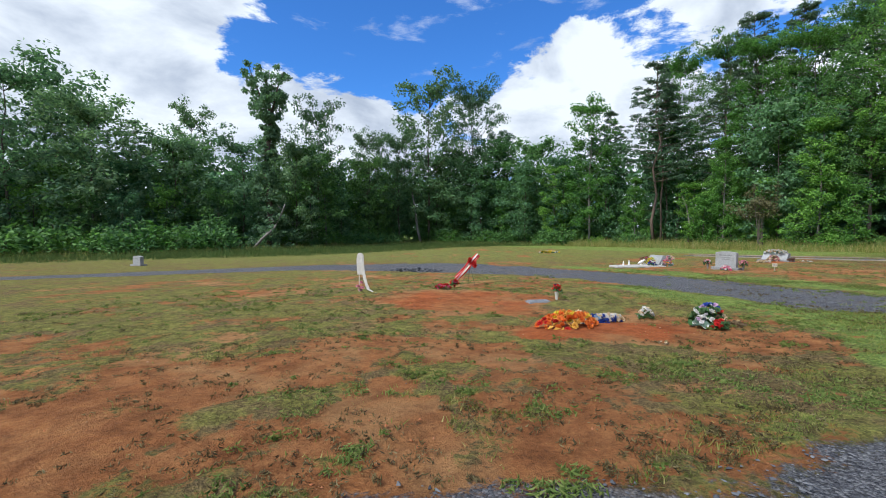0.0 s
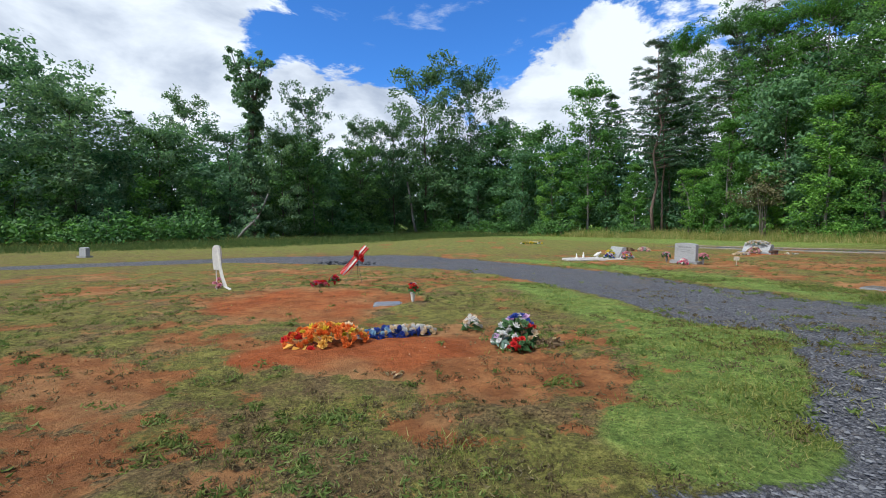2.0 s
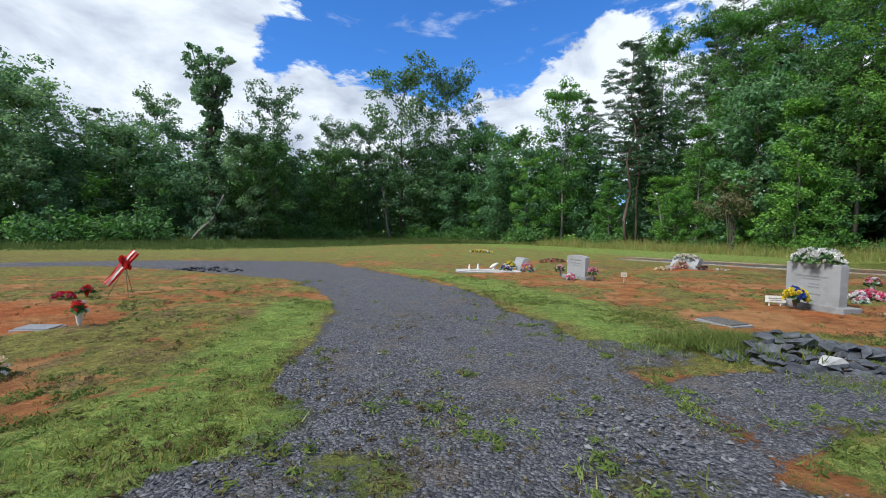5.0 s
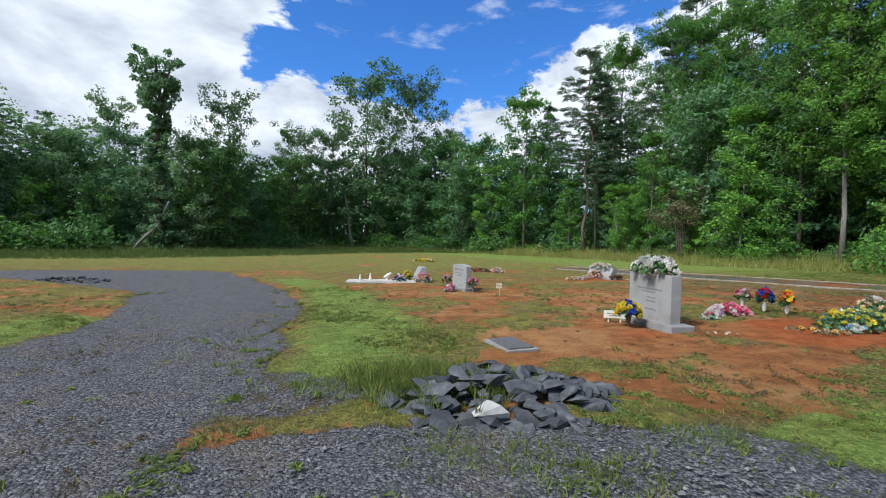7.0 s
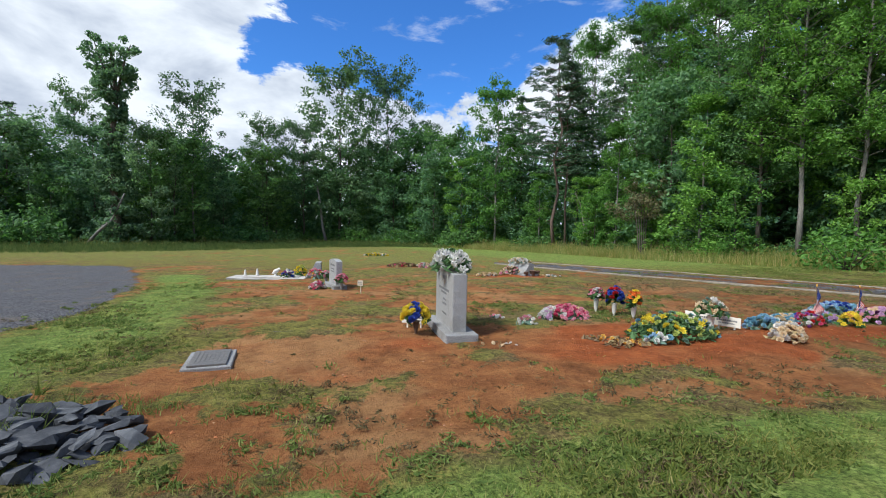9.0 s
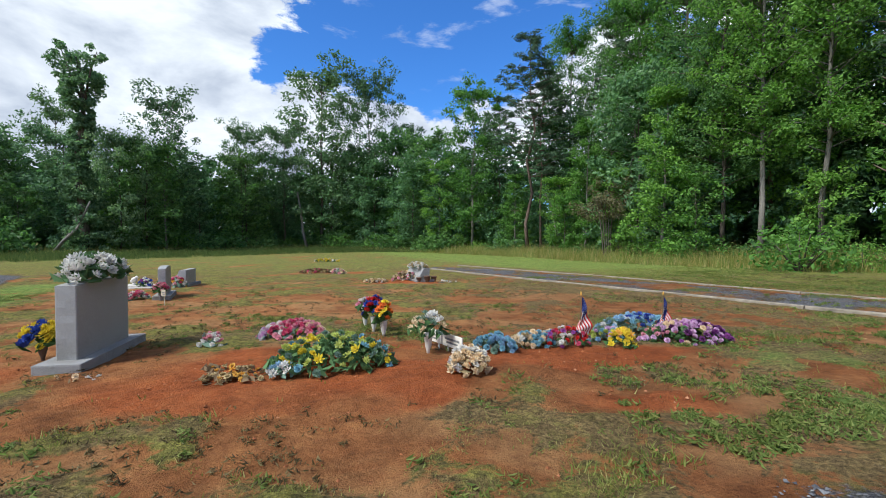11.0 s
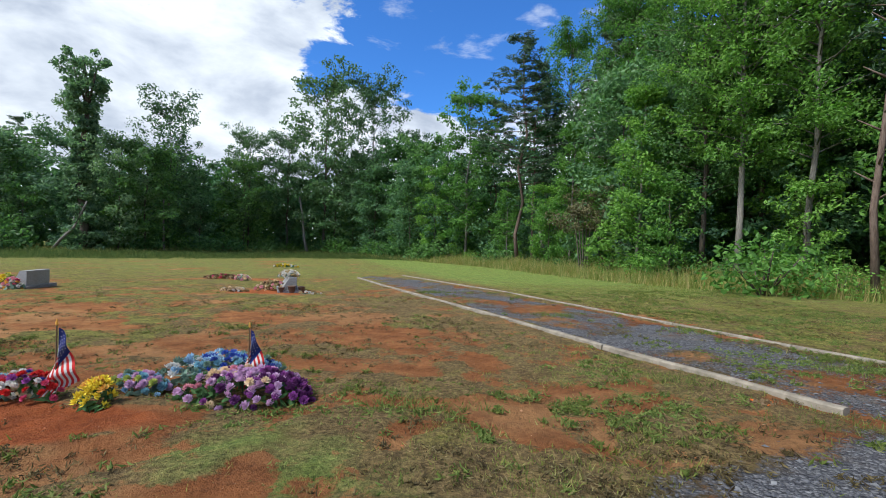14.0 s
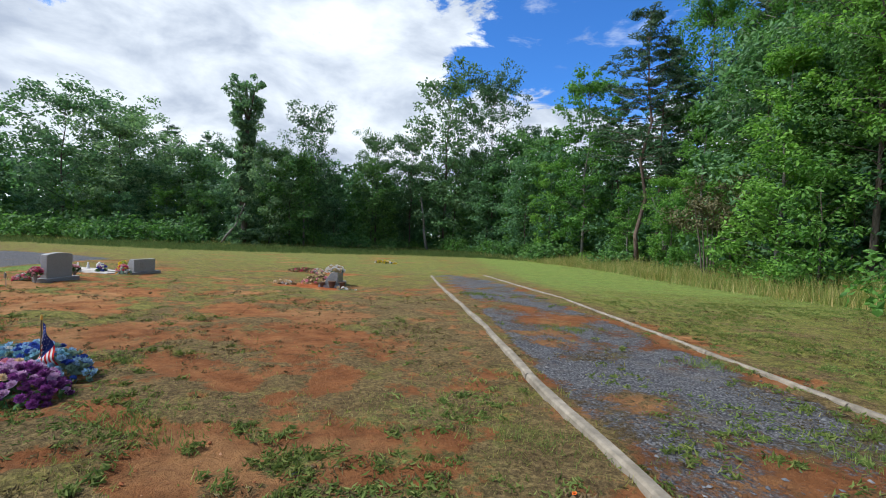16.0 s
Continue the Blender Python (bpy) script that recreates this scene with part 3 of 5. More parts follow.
def pine_tree(seed, H, base, R, leaf=None, per=34, dead=10):
    """Tall pine: long bare trunk with dead stubs, whorls of level boughs."""
    rng = np.random.default_rng(seed)
    tr = [(rng.normal(0, 0.008 * H) * (k > 0), rng.normal(0, 0.008 * H) * (k > 0), H * k / 7) for k in range(8)]
    r0 = 0.006 * H + 0.04
    pieces = [tube(tr, [r0 * (1.2 if k == 0 else 1 - 0.85 * k / 7) for k in range(8)], 7)]

    def on(f):
        j = min(6, int(f * 7))
        return np.array(tr[j]) + (np.array(tr[j + 1]) - np.array(tr[j])) * (f * 7 - j)

    for i in range(dead):
        f, az = 0.12 + (base - 0.12) * rng.random(), rng.random() * 6.28
        a, ln = on(f), 0.5 + 1.4 * rng.random()
        pieces.append(tube([a, a + np.array([math.cos(az) * ln, math.sin(az) * ln, ln * rng.normal(0.1, 0.25)])], [0.03, 0.008], 4))
    cs, rs = [], []
    whorls = int((1 - base) * H / 0.85)
    for w in range(whorls):
        u = (w + 0.5) / whorls
        f = base + (0.985 - base) * u
        a = on(f)
        for b in range(6):
            if rng.random() < 0.22:
                continue
            az = w * 1.1 + b * 1.047 + rng.normal(0, 0.3)
            ln = R * (0.55 + 0.9 * u if u < 0.3 else 1.15 - 1.0 * u) * (0.6 + 0.6 * rng.random())
            e = a + np.array([math.cos(az) * ln, math.sin(az) * ln, 0.12 * ln + 0.3 * u])
            pieces.append(tube([a, e], [r0 * 0.22, 0.012], 4))
            for g in (0.55, 0.8, 1.0):
                cs.append(a + (e - a) * g + rng.normal(0, 0.12, 3))
                rs.append(0.38 + 0.24 * rng.random())
    cs.append(on(0.99))
    rs.append(0.5)
    lv, lf = leaves(rng, cs, rs, per, 0.38, 0.18, 0.34, 0.8, -0.3)
    tv, tf = join(pieces)
    return mesh_of("trunk", tv, tf, BARK_PINE, True), mesh_of("crown", lv, lf, leaf or LEAF_PINE)


def shrub(seed, H, R, leaf, per=70, n=14, size=0.26):
    """Leafy bush: several stems and low clumps down to the ground."""
    rng = np.random.default_rng(seed)
    pieces, cs, rs = [], [], []
    for i in range(n):
        az, k = i * 2.4, math.sqrt((i + 0.5) / n)
        h = H * (0.35 + 0.5 * rng.random()) * (1.15 - 0.5 * k)
        e = np.array([math.cos(az) * R * k, math.sin(az) * R * k, h])
        if i % 2 == 0:
            pieces.append(tube([(0.05 * math.cos(az), 0.05 * math.sin(az), -0.05), e * 0.6, e], [0.04, 0.02, 0.008], 4))
        cs += [e, e * np.array([1.05, 1.05, 0.45])]
        rs += [0.32 * H * (0.7 + 0.5 * rng.random()), 0.30 * H]
    lv, lf = leaves(rng, cs, rs, per // 2, size, 0.6, 0.85)
    tv, tf = join(pieces)
    lv[:, 2] = np.maximum(lv[:, 2], 0.02)
    return mesh_of("branching_stem", tv, tf, BARK, True), mesh_of("foliage", lv, lf, leaf)


KINDS = {
    "oak": [broad_tree(11, 15, 0.10, 4.6, LEAF_BROAD, BARK, 36, 54, 0.43, 1.3), broad_tree(12, 15, 0.08, 4.0, LEAF_BROAD, BARK, 36, 54, 0.43, 1.25, 0.03)],
    "dark": [broad_tree(21, 15, 0.06, 4.2, LEAF_DARK, BARK, 38, 50, 0.42, 1.3), broad_tree(22, 15, 0.05, 3.6, LEAF_DARK, BARK, 38, 50, 0.40, 1.2)],
    "bright": [broad_tree(31, 15, 0.06, 2.7, LEAF_BRIGHT, BARK_PALE, 54, 60, 0.25, 0.72, 0.0, "cone"), broad_tree(32, 15, 0.14, 2.5, LEAF_BRIGHT, BARK_PALE, 50, 60, 0.25, 0.72)],
    "tall": [broad_tree(41, 22, 0.22, 3.4, LEAF_BROAD, BARK, 78, 84, 0.20, 0.78, 0.0), broad_tree(42, 22, 0.27, 3.3, LEAF_BRIGHT, BARK_PALE, 76, 84, 0.20, 0.78, 0.01)],
    "airy": [broad_tree(51, 23, 0.20, 5.4, LEAF_AIRY, BARK, 70, 66, 0.34, 1.1, 0.0, "round", 0.06, 1.4), broad_tree(52, 15, 0.12, 3.6, LEAF_AIRY, BARK, 50, 56, 0.28, 0.9, 0.0, "round", 0.10, 1.4)],
    "pine": [pine_tree(61, 22, 0.34, 5.6, None, 30), pine_tree(62, 22, 0.40, 5.0, None, 30)],
    "pale": [broad_tree(15, 15, 0.08, 4.4, LEAF_HAZED, BARK, 40, 60, 0.36, 1.2), broad_tree(16, 15, 0.06, 4.0, LEAF_HAZED, BARK, 40, 60, 0.36, 1.15, 0.02)],
    "inner": [broad_tree(23, 15, 0.05, 4.2, LEAF_DARK, BARK, 28, 34, 0.58, 1.4), broad_tree(24, 15, 0.05, 3.8, LEAF_BROAD, BARK, 28, 34, 0.58, 1.35)],
    "inner_tall": [broad_tree(43, 22, 0.16, 3.4, LEAF_BROAD, BARK, 44, 38, 0.42, 1.0)],
    "sapling": [broad_tree(81, 6, 0.02, 1.9, LEAF_BROAD, BARK, 24, 36, 0.28, 0.7), broad_tree(82, 6, 0.02, 1.7, LEAF_DARK, BARK, 24, 36, 0.28, 0.7), broad_tree(83, 6, 0.04, 1.6, LEAF_BRIGHT, BARK, 24, 38, 0.25, 0.65, 0.02)],
    "bush": [shrub(71, 2.2, 1.7, LEAF_BROAD), shrub(72, 2.4, 1.6, LEAF_BROAD), shrub(73, 2.2, 1.3, LEAF_BRIGHT, 64, 15, 0.17)],
}
NATURAL = {"oak": 15, "dark": 15, "bright": 15, "tall": 22, "airy": 23, "pine": 22, "pale": 15, "inner": 15, "inner_tall": 22, "sapling": 6, "bush": 2.2}
TREE_LABEL = {
    "oak": "broadleaf tree with a dense mid-green rounded crown", "dark": "shaded broadleaf tree with dark green low-hanging foliage",
    "bright": "slender young tree with fresh bright green leaves", "tall": "tall straight woodland tree with pale trunk and green crown",
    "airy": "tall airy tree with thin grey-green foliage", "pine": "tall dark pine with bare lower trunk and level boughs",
    "pale": "broad tree, its leaves paled grey-green for distance haze", "inner": "shaded tree deeper in the woods", "inner_tall": "tall shaded tree deeper in the woods",
    "sapling": "low leafy young tree in the undergrowth", "bush": "leafy green bush at the edge of the woods"}
tree_count = 0


def plant(kind, x, y, h, wide=1.0, turn=None, variant=None):
    """One tree of a kind, at a height of its own."""
    global tree_count
    tree_count += 1
    made = KINDS[kind][tree_count % len(KINDS[kind]) if variant is None else variant]
    nat = NATURAL[kind] if not (kind == "airy" and made is KINDS["airy"][1]) else 15
    k = h / nat
    name = {"bush": "bush", "pine": "pine_tree"}.get(kind, "tree")
    t = thing(name, TREE_LABEL[kind], "bush" if kind == "bush" else "tree", x, y, float(ground_z(x, y)) - 0.05, group="trees at the edge of the woods" if kind != "bush" else "bushes along the woods")
    s = tree_count * 137.5 if turn is None else turn
    t.matrix_basis = t.matrix_basis @ pose(0, 0, 0, 0, 0, s) @ Matrix.Diagonal((k * wide, k * wide, k, 1))
    hang("trunk" if kind != "bush" else "branching_stem", made[0], t)
    hang("crown" if kind != "bush" else "foliage", made[1], t)
    return t


for x, y, h, w in ((-11, 66, 12, 1.1), (9, 72, 15, 1.1), (14, 67, 14.5, 1.1), (3, 76, 14, 1.2), (-16.5, 55.5, 11.5, 1.15)):
    plant("oak", x, y, h, w)
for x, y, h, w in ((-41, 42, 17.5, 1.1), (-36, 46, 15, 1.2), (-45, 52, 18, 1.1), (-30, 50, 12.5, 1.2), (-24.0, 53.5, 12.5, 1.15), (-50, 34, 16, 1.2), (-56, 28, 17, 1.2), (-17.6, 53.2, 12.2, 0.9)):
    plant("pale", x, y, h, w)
for x, y, h, w in ((-18, 62, 12, 1.1), (-8, 72, 13, 1.1), (-1, 73, 13.5, 1.25), (6, 70, 12, 1.2), (12, 65, 11, 1.1), (17, 63, 12, 1.1), (22, 60, 13, 1.1), (28, 56, 14, 1.1), (31.5, 42, 13, 1.0), (36, 44, 15, 1.1), (40, 37, 14, 1.1)):
    plant("dark", x, y, h, w)
for x, y, h, w in ((19.5, 59.3, 19.0, 1.0), (28.7, 45.6, 11.8, 1.0), (15.5, 62, 11, 1.1), (31.3, 37.0, 11.5, 1.15), (34.5, 38.0, 13, 1.0), (24, 55.5, 9, 1.2), (27.0, 48.0, 7, 1.3), (30, 41.5, 7, 1.2)):
    plant("bright", x, y, h, w)
for x, y, h, w in ((30, 57, 24, 1.0), (34, 54, 25, 1.0), (35, 42, 21, 1.0), (34.0, 35.5, 20, 1.0), (36.6, 31.4, 20, 1.0), (38.5, 34.5, 23, 1.0), (33, 47, 22, 1.0), (41, 31, 22, 1.0), (40, 26.5, 20, 1.0), (44, 27, 23, 1.0)):
    plant("tall", x, y, h, w)
for x, y, h in ((37.4, 33.4, 9.5), (33.2, 38.4, 11.0), (41.0, 28.5, 10.0)):
    plant("dark", x, y, h, 0.9)
plant("tall", 34.45, 32.7, 21, 1.0, None, 1)
for x, y, h, w in ((-2.3, 72, 24.5, 1.0), (4.6, 72, 23.5, 0.9), (-16.5, 59, 17.5, 0.9), (-11, 67, 15.5, 1.0), (-37, 66, 19, 0.8), (-7, 70, 16, 0.9), (10, 75, 17, 0.8)):
    plant("airy", x, y, h, w)
for x, y, h, w in ((25.0, 52.7, 21.5, 1.12), (26.4, 53.8, 19.5, 0.9), (34.4, 49.5, 25.5, 1.0), (37.0, 46.5, 25.0, 1.0), (22.5, 60, 18, 0.9), (39.2, 41, 24, 1.0), (32.3, 51, 21, 0.9), (39.5, 29.0, 20, 1.0), (42, 24.5, 20, 1.0), (-48, 60, 19, 1.1), (-44, 64, 18, 1.0), (37.5, 36.5, 23, 0.9)):
    plant("pine", x, y, h, w)

EDGE = [(-60, 20), (-48, 30), (-38, 37.5), (-29, 43), (-21.5, 49), (-13, 58.5), (-5, 71), (4, 70.5), (12, 64), (19, 58.5), (25, 51), (28, 45), (30, 39.5), (33, 34), (36.5, 30), (40, 25.5), (45, 19), (54, 8)]


def along(edge, step):
    """Points and outward normals at even steps along the edge of the woods."""
    for (ax, ay), (bx, by) in zip(edge, edge[1:]):
        ln = math.hypot(bx - ax, by - ay)
        for k in range(max(1, round(ln / step))):
            t = (k + 0.5) / max(1, round(ln / step))
            yield ax + (bx - ax) * t, ay + (by - ay) * t, -(by - ay) / ln, (bx - ax) / ln


rnd = random.Random(5)
for x, y, nx, ny in along(EDGE, 2.3):
    o = rnd.uniform(-0.6, 1.6)
    if math.hypot(x + 20.0, y - 50) < 3.2 or x > 18 and rnd.random() < 0.62:
        continue
    plant("bush", x + nx * o, y + ny * o, (rnd.uniform(1.2, 2.2) if x > 18 else rnd.uniform(1.6, 2.9)) if x > -18 else rnd.uniform(2.6, 3.9), rnd.uniform(0.9, 1.3))
for x, y, nx, ny in along(EDGE, 4.0):
    o = rnd.uniform(1.5, 4.5)
    if x > 18 and rnd.random() < 0.45:
        continue
    plant("sapling", x + nx * o, y + ny * o, rnd.uniform(3.5, 6.5), rnd.uniform(0.9, 1.2))
for x, y, nx, ny in along(EDGE, 6.5):
    o = rnd.uniform(6, 10)
    plant("inner", x + nx * o, y + ny * o, rnd.uniform(8.5, 12), 1.2)
for x, y, nx, ny in along(EDGE[10:], 8.0):
    o = rnd.uniform(11, 16)
    plant(rnd.choice(("inner_tall", "pine", "inner_tall")), x + nx * o, y + ny * o, rnd.uniform(18, 23), 1.1)


for x, y, h, w in ((33.0, 27.8, 2.7, 1.0), (35.2, 27.4, 1.6, 1.0), (31.6, 35.4, 2.0, 1.2), (30.2, 38.0, 1.8, 1.1)):
    plant("bush", x, y, h, w, None, 2)
for x, y, h in ((38.6, 28.6, 6.0), (36.2, 31.0, 4.5), (32.2, 34.8, 5.0), (27.2, 46.5, 5.0)):
    plant("sapling", x, y, h, 1.0, None, 2)


def make_far_woods():
    """The closed mass of undergrowth and crowns deeper in the woods."""
    rng = np.random.default_rng(9)
    cs, rs = [], []
    for x, y, nx, ny in along(EDGE, 1.6):
        for k in range(7):
            o = 13 + 5 * rng.random()
            cs.append((x + nx * o, y + ny * o, -0.6 + 1.35 * (k + rng.random())))
            rs.append(1.3 + 0.7 * rng.random())
    for x, y, nx, ny in along([(-75, 40), (-45, 62), (-30, 72), (-14, 88), (8, 92), (28, 78), (42, 60), (56, 38), (70, 15)], 2.0):
        for k in range(9):
            cs.append((x + rng.normal(0, 1), y + rng.normal(0, 1), -0.6 + 1.4 * (k + rng.random())))
            rs.append(1.6 + 0.7 * rng.random())
    for x, y, nx, ny in along([(-34, 62), (-18, 73), (-8, 82), (8, 83), (20, 74)], 1.3):
        for k in range(7):
            cs.append((x + rng.normal(0, 1), y + rng.normal(0, 1), -0.8 + 1.35 * (k + rng.random())))
            rs.append(1.5 + 0.6 * rng.random())
    v, f = leaves(rng, cs, rs, 24, 1.02, 0.7, 0.9)
    tagged(new("far_woods", mesh_of("far_woods", v, f, LEAF_DARK)), "deep shaded woodland mass behind the first trees", "woods", kind="stuff")


make_far_woods()


def make_ivy_tree():
    """A tall dead trunk overgrown with ivy: a broad skirt, a thin neck and a bushy head."""
    rng = np.random.default_rng(91)
    t = thing("ivy_covered_tree", "tall trunk overgrown with ivy, bushy at its top", "tree", -20.0, 51.2)
    tr = [(0.25 * math.sin(k * 1.3), 0.2 * math.cos(k), 2.5 * k) for k in range(9)]
    v1, f1 = tube(tr, [0.42 - 0.035 * k for k in range(9)], 7)
    limb = tube([tr[6], (-1.3, 0.2, 18.6), (-2.1, 0.1, 21.0)], [0.14, 0.09, 0.03], 5)
    v, f = join([(v1, f1), limb, tube([tr[6], (1.2, 0.0, 18.4), (1.9, 0, 20.2)], [0.14, 0.09, 0.03], 5)])
    hang("trunk", mesh_of("trunk", v, f, BARK, True), t)
    cs, rs = [], []
    for i in range(230):
        z = 20.4 * rng.random()
        w = 2.7 - 0.17 * z if z < 10 else (1.0 if z < 14.0 else 1.0 + 1.5 * ((z - 14.0) / 6.4) ** 0.8)
        a, k = rng.random() * 6.28, math.sqrt(rng.random())
        cs.append((math.cos(a) * w * k + 0.25 * math.sin(z / 1.8), math.sin(a) * w * k, z))
        rs.append(0.5 + 0.3 * rng.random() if z < 9 or z > 15 else 0.4)
    for q in ((-2.5, 0, 20.2), (-2.2, 0, 21.2), (2.3, 0.1, 19.6), (-2.6, 0.2, 18.2), (-1.8, 0, 16.4), (2.0, 0, 17.6), (1.2, 0, 20.7)):
        cs.append(q)
        rs.append(0.5)
    lv, lf = leaves(rng, cs, rs, 64, 0.30, 0.75, 0.8, 0.2)
    # the same paled leaf colour gives the ivy its sunlit lightness
    hang("ivy", mesh_of("ivy", lv, lf, LEAF_HAZED), t, None, "dense green ivy leaves")


make_ivy_tree()


def bare_trunk(label, x, y, pts, r, mat, stubs=3):
    """A leafless trunk or snag with broken stubs."""
    t = thing("bare_trunk", label, "dead tree", x, y)
    n = len(pts)
    pieces = [tube([(a, b, c - 0.1 if k == 0 else c) for k, (a, b, c) in enumerate(pts)], [r * (1 - 0.6 * k / (n - 1)) for k in range(n)], 7)]
    for k in range(stubs):
        a = Vector(pts[1]).lerp(Vector(pts[-1]), (k + 0.5) / stubs)
        pieces.append(tube([a, a + Vector((0.7 * math.cos(k * 2.2), 0.5 * math.sin(k * 2.2), 0.45))], [r * 0.35, 0.012], 4))
    v, f = join(pieces)
    hang("trunk", mesh_of("trunk", v, f, mat, True), t)


bare_trunk("pale dead trunk leaning over at the wood's edge", -21.2, 49.0, [(0, 0, 0), (1.2, 0, 1.3), (2.6, 0.1, 2.6), (3.3, 0.2, 4.0), (3.7, 0.4, 5.2)], 0.17, BARK_PALE)
bare_trunk("thin pale trunk standing before dark foliage", -3.4, 69.2, [(0, 0, 0), (-0.6, 0, 2.4), (-0.9, 0, 5.2), (-1.4, 0, 8)], 0.24, BARK_PALE)
bare_trunk("thin straight bare trunk among bushes", -14.8, 56.4, [(0, 0, 0), (-0.1, 0, 3), (-0.2, 0, 7)], 0.14, BARK_PALE, 2)
bare_trunk("bent pale snag broken at its top", 26.5, 48.2, [(0, 0, 0), (0.3, 0, 2.2), (-0.1, 0, 4.4), (-0.7, 0, 5.6)], 0.12, BARK_PALE, 2)
bare_trunk("dead pine pole with short broken stubs", 35.9, 26.9, [(0, 0, 0), (-0.2, 0, 3), (0.1, 0, 7), (0.3, 0, 11)], 0.13, BARK_PINE, 14)


def make_brown_bush():
    rng = np.random.default_rng(44)
    t = thing("withered_bush", "withered brown bush hanging among green trees", "bush", 28.9, 40.4)
    cs = [(rng.normal(0, 0.85), rng.normal(0, 0.7), 3.9 + rng.normal(0, 0.8)) for k in range(34)]
    v, f = leaves(rng, cs, [0.6] * 34, 60, 0.22, 0.4)
    hang("branching_stem", mesh_of("branching_stem", *join([tube([(0.1 * k, 0, -0.1), (0.2 * k - 0.1, 0.1 * k, 2.2), (0.35 * k - 0.2, 0.15 * k, 4.6)], [0.05, 0.04, 0.01], 4) for k in range(-2, 3)]), BARK), t)
    hang("foliage", mesh_of("foliage", v, f, LEAF_BROWN), t, None, "dry brown leaves")


make_brown_bush()


# ---- graves: stones and slabs ----
BRONZE = plain_material("bronze_plate", (0.175, 0.16, 0.145), 0.4, 0.5, 0.3, 30, 0.4, 0.5)
INK = plain_material("engraving_dark", (0.17, 0.17, 0.17), 0.8, 0.2)
WOOD_WHITE = plain_material("white_painted_board", (0.66, 0.62, 0.54), 0.7, 0.25, 0.15, 12)
TIMBER = plain_material("weathered_timber", (0.205, 0.175, 0.135), 0.9, 0.15, 0.35, 7, 0.6)
TERRACOTTA = plain_material("clay_pot", (0.13, 0.085, 0.06), 0.8, 0.2, 0.25)
WHITE_GLAZE = plain_material("white_plaster", (0.60, 0.57, 0.52), 0.5, 0.4, 0.1)
WHITE_CLOTH = plain_material("white_fabric", (0.55, 0.51, 0.45), 0.9, 0.1, 0.15, 14, 0.4)
WIRE = plain_material("wire_green", (0.05, 0.07, 0.05), 0.5, 0.4)
RED_CLOTH = plain_material("red_ribbon", (0.50, 0.025, 0.022), 0.6, 0.3)
STEEL = plain_material("steel_plate", (0.35, 0.35, 0.36), 0.4, 0.5, 0.15, 20, 0.1, 0.7)


def box(x, y, z, sx, sy, sz, bevel=0.0, jitter=0.0, seed=1, cuts=0):
    """A bevelled block with its base centre at x, y, z."""
    bm = bmesh.new()
    bmesh.ops.create_cube(bm, size=1)
    bmesh.ops.scale(bm, vec=(sx, sy, sz), verts=bm.verts)
    bmesh.ops.translate(bm, vec=(x, y, z + sz / 2), verts=bm.verts)
    if cuts:
        bmesh.ops.subdivide_edges(bm, edges=bm.edges, cuts=cuts, use_grid_fill=True)
    if bevel:
        bmesh.ops.bevel(bm, geom=[e for e in bm.edges if e.calc_face_angle(0) > 0.5], offset=bevel, segments=2, affect="EDGES", profile=0.6)
    if jitter:
        r = random.Random(seed)
        for v in bm.verts:
            v.co += Vector((r.uniform(-1, 1), r.uniform(-1, 1), r.uniform(-1, 1))) * jitter
    return bm


def stone_profile(w, h, arch, n=14):
    """Outline of an upright stone with an arched top, from the lower left round."""
    pts = [(-w / 2, (h - arch) * k / 10) for k in range(11)]
    pts += [(-w / 2 + w * k / n, h - arch + arch * math.sin(math.pi * k / n) ** 0.8) for k in range(1, n)]
    return pts + [(w / 2, (h - arch) * (10 - k) / 10) for k in range(11)]


def slab_mesh(pts, d, rough=0.0, seed=3):
    """An outline given thickness, its rim broken like split rock."""
    r = random.Random(seed)
    bm = bmesh.new()
    rows = (-0.5, -0.45, 0.0, 0.45, 0.5)
    loops = []
    for k in rows:
        inner = 0.985 if abs(k) == 0.5 else 1.0
        g = rough if abs(k) < 0.47 else 0
        loops.append([bm.verts.new((x * inner + r.uniform(-g, g), k * d, z if z == 0 else z * (0.5 + inner / 2) + r.uniform(-g, g))) for x, z in pts])
    n = len(pts)
    for a, b in zip(loops, loops[1:]):
        for i in range(n):
            bm.faces.new((a[i], a[(i + 1) % n], b[(i + 1) % n], b[i]))
    bm.faces.new(loops[0][::-1])
    bm.faces.new(loops[-1])
    bmesh.ops.recalc_face_normals(bm, faces=bm.faces)
    return bm


def bars(rows, y, h=0.03, seed=2):
    """Lines of engraving too small to read, as shallow bars: centre x, z and length of each line."""
    r = random.Random(seed)
    bm = bmesh.new()
    for cx, z, ln, hh in rows:
        x = cx - ln / 2
        while x < cx + ln / 2:
            w = r.uniform(0.5, 1.1) * hh
            g = bmesh.ops.create_cube(bm, size=1)["verts"]
            bmesh.ops.scale(bm, vec=(w, 0.004, hh), verts=g)
            bmesh.ops.translate(bm, vec=(x + w / 2, y, z), verts=g)
            x += w + hh * 0.35
    return bm


